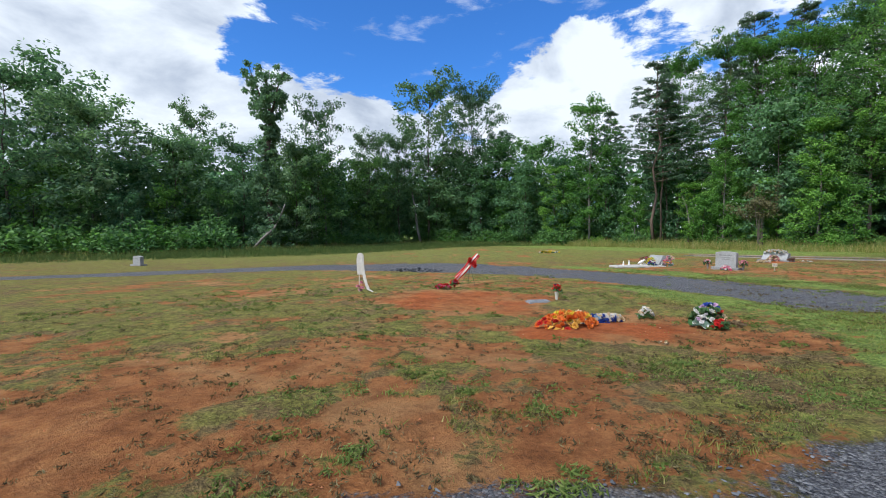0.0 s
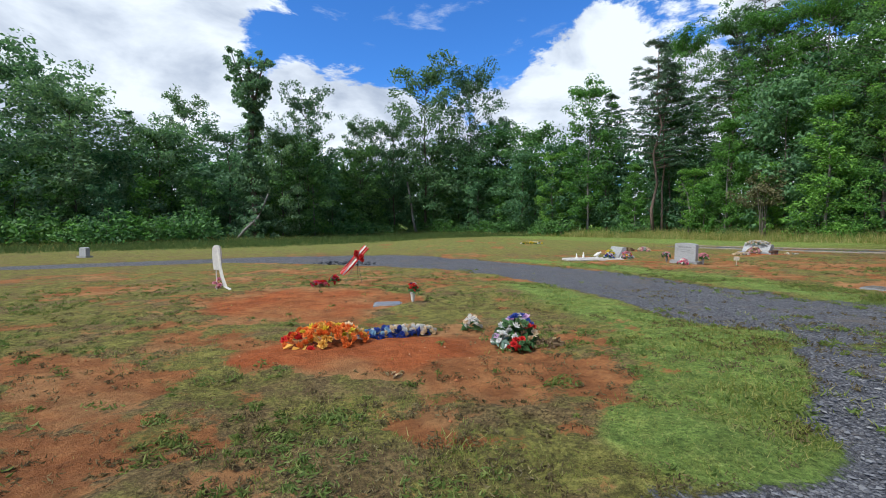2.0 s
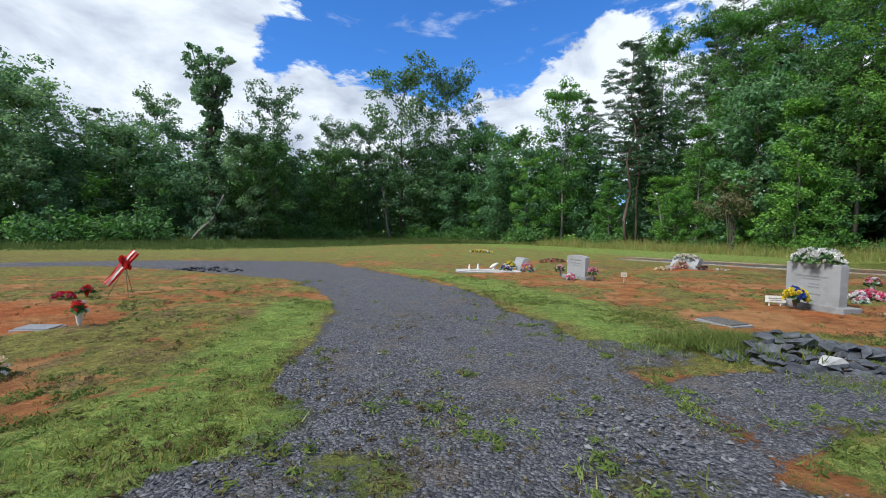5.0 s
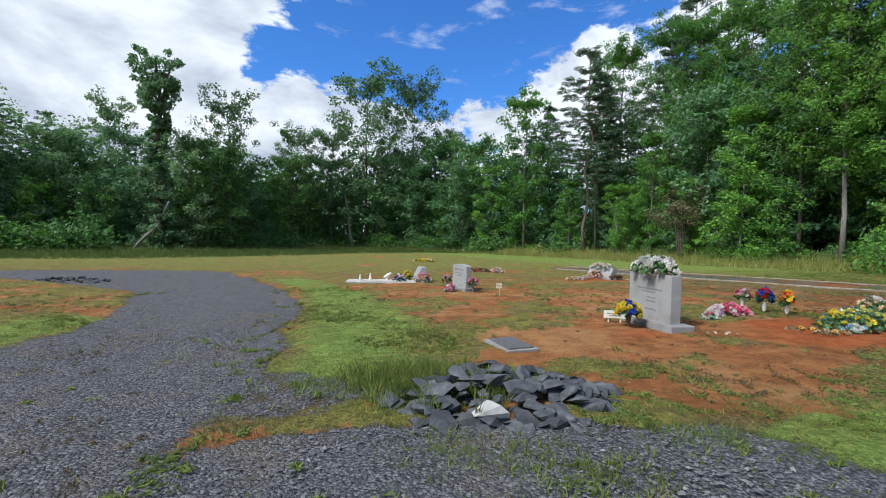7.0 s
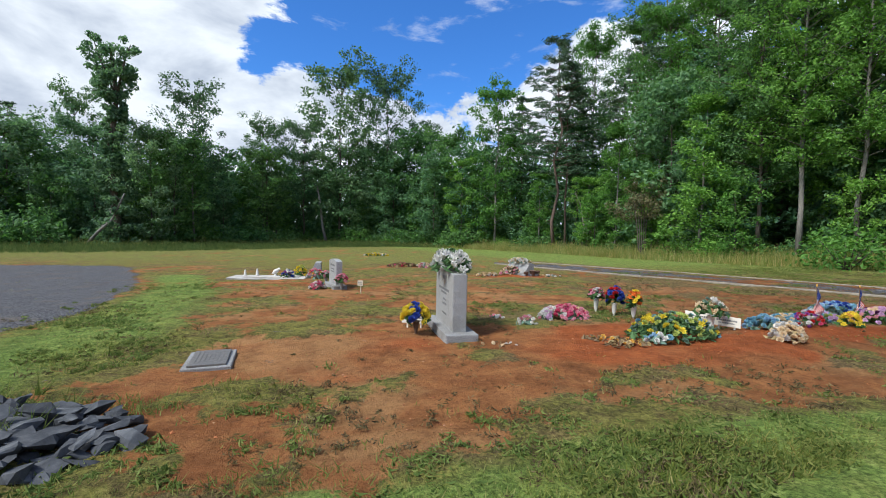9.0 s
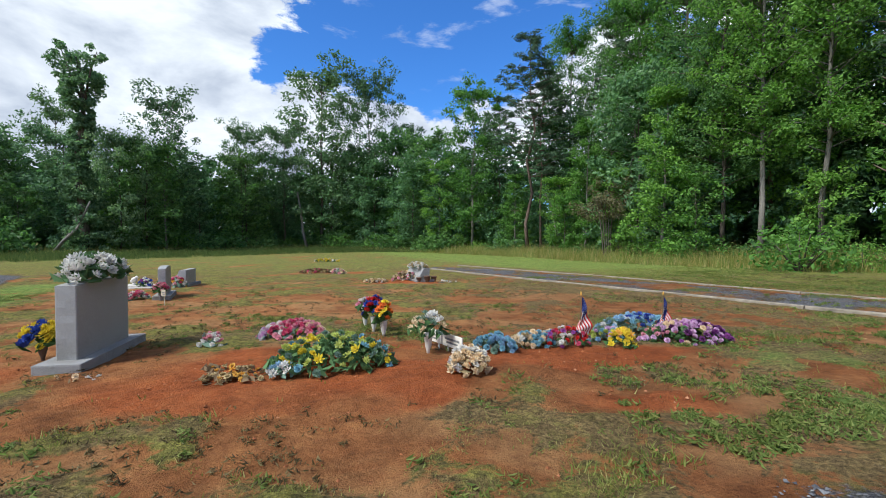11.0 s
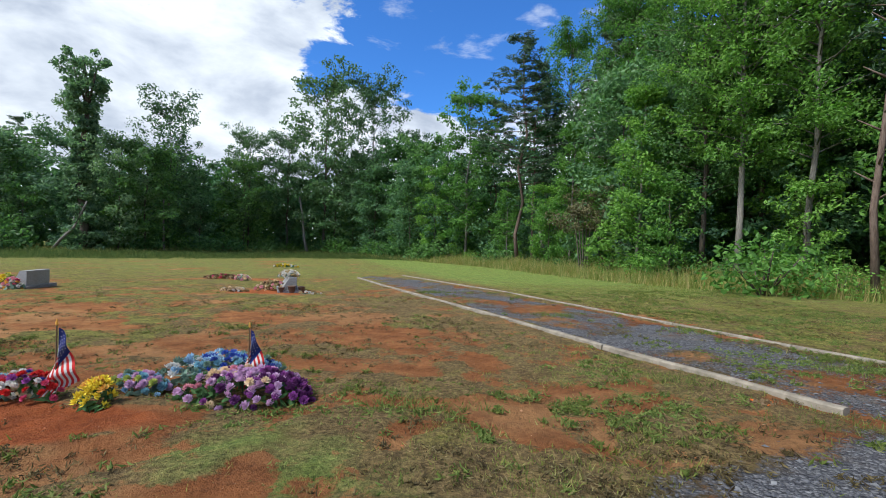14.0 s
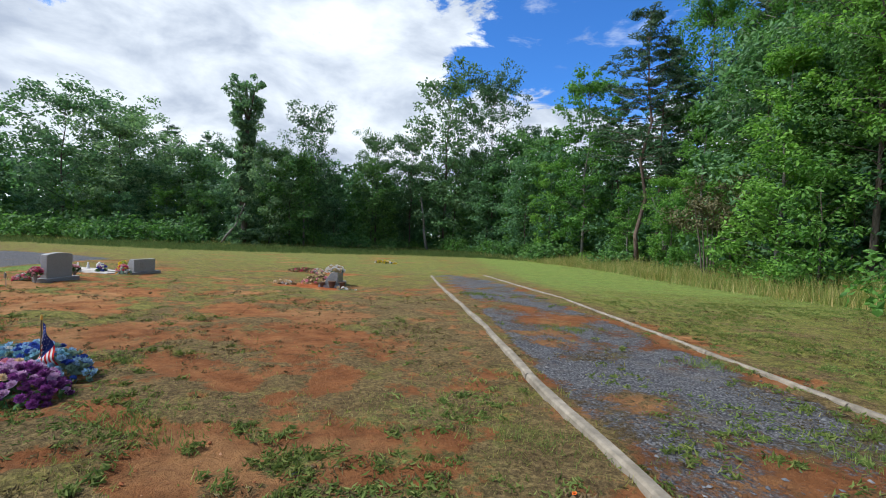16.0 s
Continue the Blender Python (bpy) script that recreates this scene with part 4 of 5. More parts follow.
def headstone(label, x, y, w, h, d, turn, arch, lines, base_w, base_d, base_h):
    t = thing("headstone", label, "headstone", x, y, turn=turn)
    part("base", box(0, 0, -0.04, base_w, base_d, base_h + 0.04, 0.012, 0.004, 5), GRANITE_ROUGH, t, "rough-edged granite base")
    part("tablet", slab_mesh(stone_profile(w, h, arch), d, 0.003), GRANITE, t, "", pose(0, 0, base_h - 0.002))
    part("inscription", bars(lines, -d / 2 - 0.001, seed=int(w * 100)), INK, t, "engraved lines worn too faint to read", pose(0, 0, base_h))["kind"] = "stuff"
    return t


FACE = -75.5
headstone("grey granite upright headstone with flat top and engraved front", 14.98, 12.98, 1.02, 0.76, 0.19, FACE, 0.015,
          [(0, 0.66, 0.09, 0.05), (0.0, 0.50, 0.62, 0.032), (0.0, 0.45, 0.34, 0.028), (0.05, 0.36, 0.18, 0.028), (0.05, 0.30, 0.22, 0.028), (0.05, 0.17, 0.26, 0.024)], 1.36, 0.42, 0.10)
headstone("grey granite headstone with gently arched top", 11.85, 18.5, 0.84, 0.66, 0.16, -62, 0.05, [(0, 0.5, 0.5, 0.05), (0, 0.40, 0.4, 0.03), (0, 0.33, 0.3, 0.03)], 1.1, 0.36, 0.10)
headstone("small grey headstone standing alone beyond the lane", -18.1, 26.3, 0.62, 0.5, 0.22, -20, 0.04, [(0, 0.35, 0.3, 0.03)], 0.85, 0.4, 0.10)


def slant_stone(label, x, y, w, h, d, turn):
    """Low wedge-shaped marker with a sloping face."""
    t = thing("slant_headstone", label, "headstone", x, y, turn=turn)
    part("base", box(0, 0, -0.04, w + 0.28, d + 0.2, 0.13, 0.012, 0.004, 6), GRANITE_ROUGH, t)
    bm = box(0, 0, 0, w, d, h, 0.012, 0.003, 8)
    for v in bm.verts:
        if v.co.z > h * 0.5 and v.co.y < 0:
            v.co.y += d * 0.52
    part("wedge", bm, GRANITE, t, "", pose(0, 0, 0.09))
    return t


slant_stone("low slant-faced grey granite headstone", 10.35, 21.5, 0.85, 0.42, 0.38, FACE)
slant_stone("low grey granite headstone under faded flowers", 17.35, 23.1, 1.15, 0.36, 0.42, -60)


def flat_marker(label, x, y, w, d, turn, plate, sink=0.0):
    t = thing("grave_marker", label, "grave marker", x, y, float(ground_z(x, y)) - sink, turn)
    part("base", box(0, 0, -0.03, w, d, 0.105, 0.012, 0.003, 4), GRANITE_ROUGH, t, "pale granite base")
    p = part("plate", box(0, 0, 0.075, w * 0.86, d * 0.78, 0.022, 0.006), plate, t, "dark metal plate")
    bm = bmesh.new()
    r = random.Random(6)
    for k in range(7):
        g = bmesh.ops.create_cube(bm, size=1)["verts"]
        bmesh.ops.scale(bm, vec=(w * r.uniform(0.25, 0.6), 0.007, 0.004), verts=g)
        bmesh.ops.translate(bm, vec=(0, -d * 0.27 + d * 0.09 * k, 0.098), verts=g)
    tagged(part("raised_lines", bm, plate, p), kind="stuff")
    return t


flat_marker("flat bronze grave marker on a pale granite base", 12.46, 11.42, 0.66, 0.46, -68, BRONZE, 0.03)
flat_marker("small framed flat grave marker set in red clay", 2.20, 10.15, 0.55, 0.36, 8, STEEL, 0.055)

slab = thing("grave_slab", "long whitewashed concrete grave slab with small ornaments", "grave slab", 9.1, 20.75, turn=8)
part("slab", box(0, 0, -0.04, 2.35, 0.85, 0.11, 0.02, 0.008, 9, 3), CONCRETE_WHITE, slab)
part("kerb", box(0, 0, 0.066, 1.9, 0.55, 0.03, 0.01, 0.004, 10), CONCRETE_WHITE, slab)


def lathe(profile, sides=10):
    """A turned shape from (radius, height) pairs."""
    verts, faces = [], []
    for r, z in profile:
        verts += [(r * math.cos(2 * math.pi * k / sides), r * math.sin(2 * math.pi * k / sides), z) for k in range(sides)]
    for i in range(len(profile) - 1):
        o = i * sides
        faces += [(o + k, o + (k + 1) % sides, o + sides + (k + 1) % sides, o + sides + k) for k in range(sides)]
    faces += [tuple(range(sides))[::-1], tuple(range(len(verts) - sides, len(verts)))]
    return verts, faces


figure_mesh = mesh_of("figurine", *lathe([(0.07, 0), (0.07, 0.03), (0.045, 0.06), (0.05, 0.12), (0.035, 0.18), (0.022, 0.2), (0.033, 0.235), (0.012, 0.265)], 9), WHITE_GLAZE, True)
dove_parts = [lathe([(0.05, 0), (0.055, 0.02), (0.03, 0.035), (0.028, 0.05)], 9)]
bm_v, bm_f = lathe([(0.004, -0.14), (0.03, -0.10), (0.062, -0.03), (0.066, 0.03), (0.045, 0.08), (0.03, 0.10)], 9)
dove_parts.append(([(x, -z * math.cos(0.45) + y * math.sin(0.45) * 0.3, 0.115 + z * math.sin(0.45) + y * 0.9) for x, y, z in bm_v], bm_f))
hd_v, hd_f = lathe([(0.006, -0.035), (0.028, -0.02), (0.034, 0.0), (0.026, 0.02), (0.006, 0.034)], 9)
dove_parts.append(([(x, y - 0.10, z + 0.185) for x, y, z in hd_v], hd_f))
dove_parts.append(tube([(0, -0.13, 0.185), (0, -0.165, 0.178)], [0.010, 0.002], 5))
dove_mesh = mesh_of("dove", *join(dove_parts), WHITE_GLAZE, True)
for dx, dy, k, me, what in ((-0.72, -0.05, 0.75, figure_mesh, "small white plaster figurine on the concrete slab"), (-0.38, 0.05, 0.85, figure_mesh, "small white plaster figurine on the concrete slab"),
                            (0.20, 0.0, 1.25, dove_mesh, "white plaster dove resting on the concrete slab")):
    q = slab.matrix_basis @ Vector((dx, dy, 0.095))
    f = new("garden_figurine", me)
    f.matrix_basis = pose(*q, 0, 0, 70) @ Matrix.Scale(k, 4)
    tagged(f, what, "figurine", "figurines on the slab")


# ---- landscape timbers ----
def timber_run(points, name, sink=0.012, wide=1.0):
    for (ax, ay), (bx, by) in zip(points, points[1:]):
        n = max(1, round(math.hypot(bx - ax, by - ay) / 2.3))
        for k in range(n):
            p, q = (k + 0.004) / n, (k + 0.996) / n
            x0, y0, x1, y1 = ax + (bx - ax) * p, ay + (by - ay) * p, ax + (bx - ax) * q, ay + (by - ay) * q
            z0, z1 = float(ground_z(x0, y0)), float(ground_z(x1, y1))
            ln = math.hypot(x1 - x0, y1 - y0)
            t = new(name, timber_mesh(ln))
            t.matrix_basis = Matrix.Translation(((x0 + x1) / 2, (y0 + y1) / 2, (z0 + z1) / 2 - sink)) @ Euler((0, -math.atan2(z1 - z0, ln), math.atan2(y1 - y0, x1 - x0))).to_matrix().to_4x4() @ Matrix.Diagonal((1, wide, 1, 1))
            tagged(t, "weathered pale landscape timber edging the gravel path", "timber", "timbers edging the path")


def timber_mesh(ln):
    """Round-sided timber, flat above and below, slightly warped."""
    n, prof = 9, [(-0.052, 0.015), (-0.046, 0.062), (-0.028, 0.078), (0.028, 0.078), (0.046, 0.062), (0.052, 0.015), (0.04, 0.0), (-0.04, 0.0)]
    r = random.Random(round(ln * 1000))
    verts, faces = [], []
    for k in range(n):
        wob = 0.012 * math.sin(k * 0.9 + ln) if 0 < k < n - 1 else 0
        verts += [(-ln / 2 + ln * k / (n - 1), y + wob + r.uniform(-0.004, 0.004), z + r.uniform(-0.003, 0.003)) for y, z in prof]
    m = len(prof)
    for k in range(n - 1):
        faces += [(k * m + i, (k + 1) * m + i, (k + 1) * m + (i + 1) % m, k * m + (i + 1) % m) for i in range(m)]
    faces += [tuple(range(m)), tuple(range((n - 1) * m, n * m))[::-1]]
    return mesh_of("landscape_timber", verts, faces, TIMBER)


timber_run(TIMBER_L, "landscape_timber")
timber_run(TIMBER_R, "landscape_timber", 0.032, 0.85)


# ---- rock pile ----
def slate_material():
    m = Nodes("slate_rock", 0.85, 0.25)
    n = m.noise(9, 6, 0.7)
    c = m.ramp(n, (0.3, (0.028, 0.030, 0.034)), (0.55, (0.065, 0.068, 0.074)), (0.75, (0.13, 0.13, 0.132)))
    c = m.mix(1.0, c, m.mix(m.objrand(), (0.7, 0.7, 0.72), (1.5, 1.48, 1.45)), "MULTIPLY")
    m.color(c)
    m.bump(n, 0.5, 0.02)
    return m.mat


SLATE = slate_material()
PALE_ROCK = plain_material("pale_quartz_rock", (0.33, 0.32, 0.30), 0.8, 0.25, 0.2, 8, 0.5)


def rock_mesh(seed, sx, sy, sz, mat):
    """Angular split rock: the hull of scattered points."""
    r = random.Random(seed)
    bm = bmesh.new()
    for k in range(13):
        v = Vector((r.gauss(0, 1), r.gauss(0, 1), r.gauss(0, 1))).normalized()
        bm.verts.new((v.x * sx * r.uniform(0.8, 1.1), v.y * sy * r.uniform(0.8, 1.1), v.z * sz * r.uniform(0.7, 1.0)))
    h = bmesh.ops.convex_hull(bm, input=bm.verts)
    bmesh.ops.delete(bm, geom=[e for e in h["geom_interior"] if isinstance(e, bmesh.types.BMVert)], context="VERTS")
    me = bpy.data.meshes.new("rock")
    bm.to_mesh(me)
    bm.free()
    me.materials.append(mat)
    return me


def rock_pile(label, cx, cy, rx, ry, height, n, size, seed, turn=0.0, pale=None):
    t = thing("rock_pile", label, "rock pile", cx, cy, turn=turn)
    r = random.Random(seed)
    kinds = [rock_mesh(seed * 10 + k, size * r.uniform(0.8, 1.3), size * r.uniform(0.6, 1.0), size * r.uniform(0.35, 0.6), SLATE) for k in range(9)]
    for i in range(n):
        k, a = math.sqrt((i + 0.5) / n), i * 2.39996
        x, y = math.cos(a) * rx * k + r.uniform(-0.05, 0.05), math.sin(a) * ry * k + r.uniform(-0.05, 0.05)
        z = size * r.uniform(0.15, 0.3) if i % 5 < 2 else height * max(0.0, 1 - k * k) * r.uniform(0.5, 1.0) + size * 0.15
        s = r.uniform(0.55, 1.25) if k > 0.5 else r.uniform(0.7, 1.3)
        hang("rock", kinds[i % 9], t, pose(x, y, z, r.uniform(-25, 25), r.uniform(-25, 25), r.uniform(0, 360)) @ Matrix.Scale(s, 4))
    if pale:
        hang("rock", rock_mesh(seed + 78, size * 1.8, size * 0.9, size * 0.6, PALE_ROCK), t, pose(*pale, 5, -4, 8), "pale quartz rock")
    return t


rock_pile("heap of dark broken slate rocks grown with grass", 12.1, 9.25, 0.98, 0.68, 0.20, 190, 0.112, 4, 10, (-0.16, -0.52, 0.12))
rock_pile("low heap of grey stones beside the gravel lane", -1.3, 20.1, 1.3, 0.5, 0.12, 40, 0.12, 8)


# ---- flowers ----
def petal_material(name, c, trans=0.25):
    m = Nodes(name, 0.75, 0.2)
    lo = tuple(x * 0.75 for x in c)
    col = m.mix(m.island(), lo, c)
    col = m.mix(m.objrand(), col, m.mix(1.0, col, (0.82, 0.82, 0.85), "MULTIPLY"))
    m.color(col)
    m.translucent(col, trans)
    return m.mat


PETAL = {k: petal_material("petal_" + k, c) for k, c in {
    "white": (0.82, 0.79, 0.72), "cream": (0.86, 0.67, 0.42), "pink": (0.82, 0.36, 0.42), "rose": (0.70, 0.10, 0.20), "red": (0.66, 0.035, 0.03),
    "orange": (0.84, 0.22, 0.04), "amber": (0.84, 0.48, 0.09), "yellow": (0.84, 0.66, 0.05), "blue": (0.05, 0.095, 0.40), "sky": (0.34, 0.52, 0.68),
    "teal": (0.24, 0.46, 0.55), "violet": (0.35, 0.09, 0.34), "lilac": (0.68, 0.43, 0.62), "plum": (0.15, 0.04, 0.15), "lime": (0.52, 0.58, 0.14), "straw": (0.55, 0.42, 0.21),
    "fern": (0.13, 0.24, 0.09), "leaf": (0.07, 0.15, 0.045), "sage": (0.20, 0.30, 0.22), "dry": (0.22, 0.15, 0.08)}.items()}
blossom_cache = {}


def blossom(colour, style):
    """A flower head about 1 unit across: ruffled rose, open daisy, long lily or pompon."""
    key = (colour, style)
    if key in blossom_cache:
        return blossom_cache[key]
    r = random.Random(len(style) * 13 + len(colour))
    layers = {"rose": ((8, 0.50, 4), (7, 0.44, 26), (6, 0.34, 50), (4, 0.22, 74)), "daisy": ((10, 0.5, 6), (8, 0.34, 34), (5, 0.16, 60)), "lily": ((7, 0.58, 14), (6, 0.50, 40), (3, 0.28, 66)), "pom": ((9, 0.46, -15), (9, 0.5, 12), (8, 0.44, 40), (5, 0.34, 68))}[style]
    verts, faces = [], []
    for li, (n, ln, up) in enumerate(layers):
        for k in range(n):
            a = 2 * math.pi * (k + 0.5 * (li % 2)) / n + r.uniform(-0.15, 0.15)
            e = radians(up + r.uniform(-10, 10))
            d, s = Vector((math.cos(a) * math.cos(e), math.sin(a) * math.cos(e), math.sin(e))), Vector((-math.sin(a), math.cos(a), 0))
            w = ln * (0.36 if style != "lily" else 0.25)
            nrm = s.cross(d)
            o = len(verts)
            b = Vector((0, 0, 0.05 * li))
            verts += [b, b + d * ln * 0.6 + s * w + nrm * 0.07, b + d * ln - nrm * 0.06, b + d * ln * 0.6 - s * w + nrm * 0.07]
            faces += [(o, o + 1, o + 2), (o, o + 2, o + 3)]
    me = mesh_of("blossom", [tuple(v) for v in verts], faces, PETAL[colour])
    blossom_cache[key] = me
    return me


def spray(rng, rx, ry, h, n, size, slim, z0=0.0):
    """Leaves of an arrangement, over a low dome."""
    a, k = rng.random(n) * 6.283, np.sqrt(rng.random(n))
    c = np.stack((np.cos(a) * rx * k, np.sin(a) * ry * k, z0 + h * np.sqrt(np.maximum(0.02, 1 - k * k)) * (0.35 + 0.6 * rng.random(n))), 1)
    return leaves(rng, c, np.full(n, size * 0.3), 1, size, slim, 0.6, 0.3)


def arrangement(name, label, x, y, rx, ry, h, palette, n, size, turn=0.0, style="rose", green="leaf", leafy=90, seed=1, z=None, lift=0.0):
    """Silk flowers heaped over a dome of leaves. palette: colours in the order in which they run along the length."""
    t = thing(name, label, "flowers", x, y, z, turn)
    rng = np.random.default_rng(seed)
    r = random.Random(seed)
    if leafy:
        v, f = spray(rng, rx, ry, h * 0.8, leafy, size * 1.25, 0.45, lift)
        v[:, 2] = np.maximum(v[:, 2], 0.0)
        hang("leaves", mesh_of("leaves", v, f, PETAL[green]), t)
    n, size = int(n * 1.25), size * 0.88
    for i in range(n):
        k, a = math.sqrt((i + 0.5) / n), i * 2.39996 + r.uniform(-0.2, 0.2)
        u, w = math.cos(a) * k, math.sin(a) * k
        zz = lift + h * math.sqrt(max(0.03, 1 - k * k)) * r.uniform(0.82, 1.0) - size * 0.1
        if isinstance(palette, dict):
            pos = (u + 1) / 2 + r.uniform(-0.12, 0.12)
            colour = r.choice(palette[min(palette, key=lambda q: abs(q - pos))])
        else:
            colour = r.choice(palette)
        s = size * r.uniform(0.75, 1.2)
        st = style if isinstance(style, str) else r.choice(style)
        hang("blossom", blossom(colour, st), t, pose(u * rx, w * ry, max(zz, size * 0.3), -w * 55 + r.uniform(-12, 12), u * 55 + r.uniform(-12, 12), r.uniform(0, 360)) @ Matrix.Scale(s, 4))
    return t


def vase_flowers(label, x, y, h, rx, palette, n, size, vase=None, vase_h=0.22, style="rose", seed=1, turn=0.0, z=None):
    """A cone vase on a spike with a round bunch."""
    t = arrangement("flower_vase", label, x, y, rx, rx, (h - vase_h) * 0.95, palette, n, size, turn, style, "leaf", 30, seed, z, vase_h)
    v, f = lathe([(0.012, -0.04), (0.02, 0.03), (0.035, 0.08), (0.05, vase_h), (0.055, vase_h + 0.01), (0.03, vase_h + 0.01)], 9)
    hang("vase", mesh_of("vase", v, f, vase or WHITE_GLAZE, True), t, None, "pale cone vase")
    return t


# first plot, beside the lane
arrangement("flower_spray", "orange and yellow silk flowers lying on a clay mound", 1.98, 7.02, 0.52, 0.30, 0.26, {0.1: ["orange", "orange", "red"], 0.5: ["orange", "amber", "orange", "orange", "yellow"], 0.95: ["amber", "cream", "orange"]}, 70, 0.13, 18, ("rose", "lily", "rose"), "amber", 18, 2)
arrangement("flower_garland", "blue and white silk flower garland lying on clay", 2.72, 7.66, 0.62, 0.14, 0.17, {0.08: ["cream", "white"], 0.25: ["blue", "blue", "sky"], 0.42: ["blue", "blue", "cream"], 0.7: ["cream", "cream", "white"], 0.95: ["cream", "white"]}, 96, 0.085, 29, "pom", "blue", 110, 3)
arrangement("flower_bunch", "white silk flowers on a short stake", 3.76, 8.16, 0.13, 0.12, 0.22, ["white", "white", "cream"], 12, 0.10, 0, "lily", "leaf", 26, 4)
arrangement("flower_basket", "blue, white and red silk flowers heaped in a basket", 4.28, 7.12, 0.25, 0.20, 0.38, {0.1: ["white", "fern", "white"], 0.45: ["blue", "lilac", "fern", "blue", "white"], 0.9: ["red", "blue", "fern", "dry", "cream"]}, 36, 0.12, -20, ("rose", "daisy", "lily"), "leaf", 90, 5)
arrangement("flower_bunch", "red silk flowers drooping beside the basket", 4.28, 6.80, 0.13, 0.10, 0.14, ["red", "red", "fern"], 8, 0.12, 20, "rose", "leaf", 26, 6)
arrangement("flower_bunch", "white silk flowers leaning against the basket", 4.08, 6.95, 0.10, 0.09, 0.20, ["white", "white", "lilac"], 9, 0.10, 0, "daisy", "sage", 14, 66)
arrangement("dried_stems", "dry brown stems fallen beside the basket", 4.66, 7.02, 0.20, 0.12, 0.10, ["dry", "straw"], 6, 0.07, 15, "daisy", "dry", 70, 67)
arrangement("flower_bunch", "red silk flowers lying on bare clay", 0.0, 12.82, 0.22, 0.14, 0.16, ["red", "rose", "red"], 18, 0.12, 0, "rose", "dry", 14, 7)
vase_flowers("red silk flowers in a low stand", 0.34, 13.0, 0.28, 0.13, ["red", "rose"], 12, 0.11, RED_CLOTH, 0.1, "rose", 8)
vase_flowers("white vase with red and dark silk flowers beside a marker", 2.66, 10.32, 0.42, 0.10, ["red", "white", "plum"], 10, 0.10, WHITE_GLAZE, 0.2, "lily", 9)


def cloth_strip(points, width, mat_list, thick=0.006, stripes=0):
    """A ribbon along points with gentle folds; stripes across its width if asked."""
    n, m = len(points), max(2, stripes)
    verts, faces, slots = [], [], []
    for i, (p, w) in enumerate(points):
        p = Vector(p)
        for k in range(m + 1):
            u = k / m - 0.5
            verts.append(tuple(p + Vector(w) * (u * width) + Vector((0, -0.012 * math.cos(u * 9 + i), 0))))
    for i in range(n - 1):
        for k in range(m):
            o = i * (m + 1) + k
            faces.append((o, o + 1, o + m + 2, o + m + 1))
            slots.append(k % len(mat_list))
    return mesh_of("cloth", verts, faces, mat_list, False, slots)


def white_stand(x, y):
    """White fabric-wrapped memorial stake with a ribbon trailing to the ground."""
    t = thing("memorial_stand", "white fabric-wrapped memorial stake with trailing ribbon", "memorial", x, y, turn=4)
    bm = slab_mesh([(-0.075, 0.50), (-0.09, 0.62), (-0.10, 0.9), (-0.09, 1.02), (-0.05, 1.08), (0.0, 1.09), (0.05, 1.08), (0.09, 1.02), (0.10, 0.9), (0.09, 0.62), (0.075, 0.50)], 0.07, 0.004)
    part("panel", bm, WHITE_CLOTH, t, "rounded white panel")
    v, f = tube([(-0.03, 0, -0.05), (-0.03, 0, 0.6)], [0.014, 0.012], 6)
    hang("stake", mesh_of("stake", v, f, WOOD_WHITE), t)
    strip = [((0.05, -0.04, 0.98), (1, 0, 0)), ((0.08, -0.05, 0.6), (1, 0.1, 0)), ((0.14, -0.07, 0.32), (1, 0.2, 0)), ((0.22, -0.10, 0.10), (0.9, 0.4, 0)), ((0.36, -0.14, 0.03), (0.4, 0.9, 0)), ((0.56, -0.16, 0.02), (0.1, 1, 0))]
    hang("ribbon", cloth_strip(strip, 0.085, [WHITE_CLOTH]), t, None, "cream ribbon trailing on the ground")
    arr = [(0.02, 0.02, 0.26), (-0.06, -0.02, 0.16), (0.05, -0.03, 0.12), (-0.02, 0.04, 0.06)]
    for q in arr:
        hang("blossom", blossom("pink", "rose"), t, pose(*q, 20, 10, 40) @ Matrix.Scale(0.16, 4))


white_stand(-2.28, 12.2)


def striped_cross(x, y):
    """Slanting bar of red and white silk on a wire easel, with a red bow."""
    t = thing("memorial_easel", "slanting red and white striped bar on a wire easel", "memorial", x, y, turn=0)
    a, b = Vector((-0.32, 0, 0.24)), Vector((0.36, 0.05, 0.96))
    d = (b - a).normalized()
    s = Vector((-d.z, 0, d.x))
    rows = [(a + (b - a) * (k / 6), s) for k in range(7)]
    me = cloth_strip(rows, 0.15, [RED_CLOTH, WHITE_CLOTH], stripes=5)
    bar = hang("bar", me, t, None, "red and white striped bar")
    sol = bar.modifiers.new("thick", "SOLIDIFY")
    sol.thickness = 0.05
    for q in ((-0.22, -0.12, 0.0), (0.26, -0.10, 0.0), (0.05, 0.30, 0.0)):
        v, f = tube([(q[0], q[1], -0.04), (0.10, 0.03, 0.64)], [0.006, 0.006], 5)
        hang("leg", mesh_of("leg", v, f, WIRE), t)
    for k in range(7):
        hang("blossom", blossom("red", "rose"), t, pose(0.14 + 0.09 * math.cos(k * 2.1), -0.05, 0.72 + 0.10 * math.sin(k * 1.7), 70, 0, k * 50) @ Matrix.Scale(0.17, 4))


striped_cross(0.72, 13.45)

arrangement("fallen_petals", "few loose cream silk petals on the clay mound", 3.0, 5.95, 0.10, 0.06, 0.03, ["cream", "straw"], 4, 0.07, 0, "daisy", "dry", 4, 61)
arrangement("fallen_petals", "few loose pale silk petals on bare clay", 15.6, 12.1, 0.25, 0.1, 0.03, ["white", "cream"], 5, 0.06, 0, "daisy", "dry", 4, 62)

# second plot, round the granite stones
top = float(ground_z(14.98, 12.98)) + 0.10 + 0.76
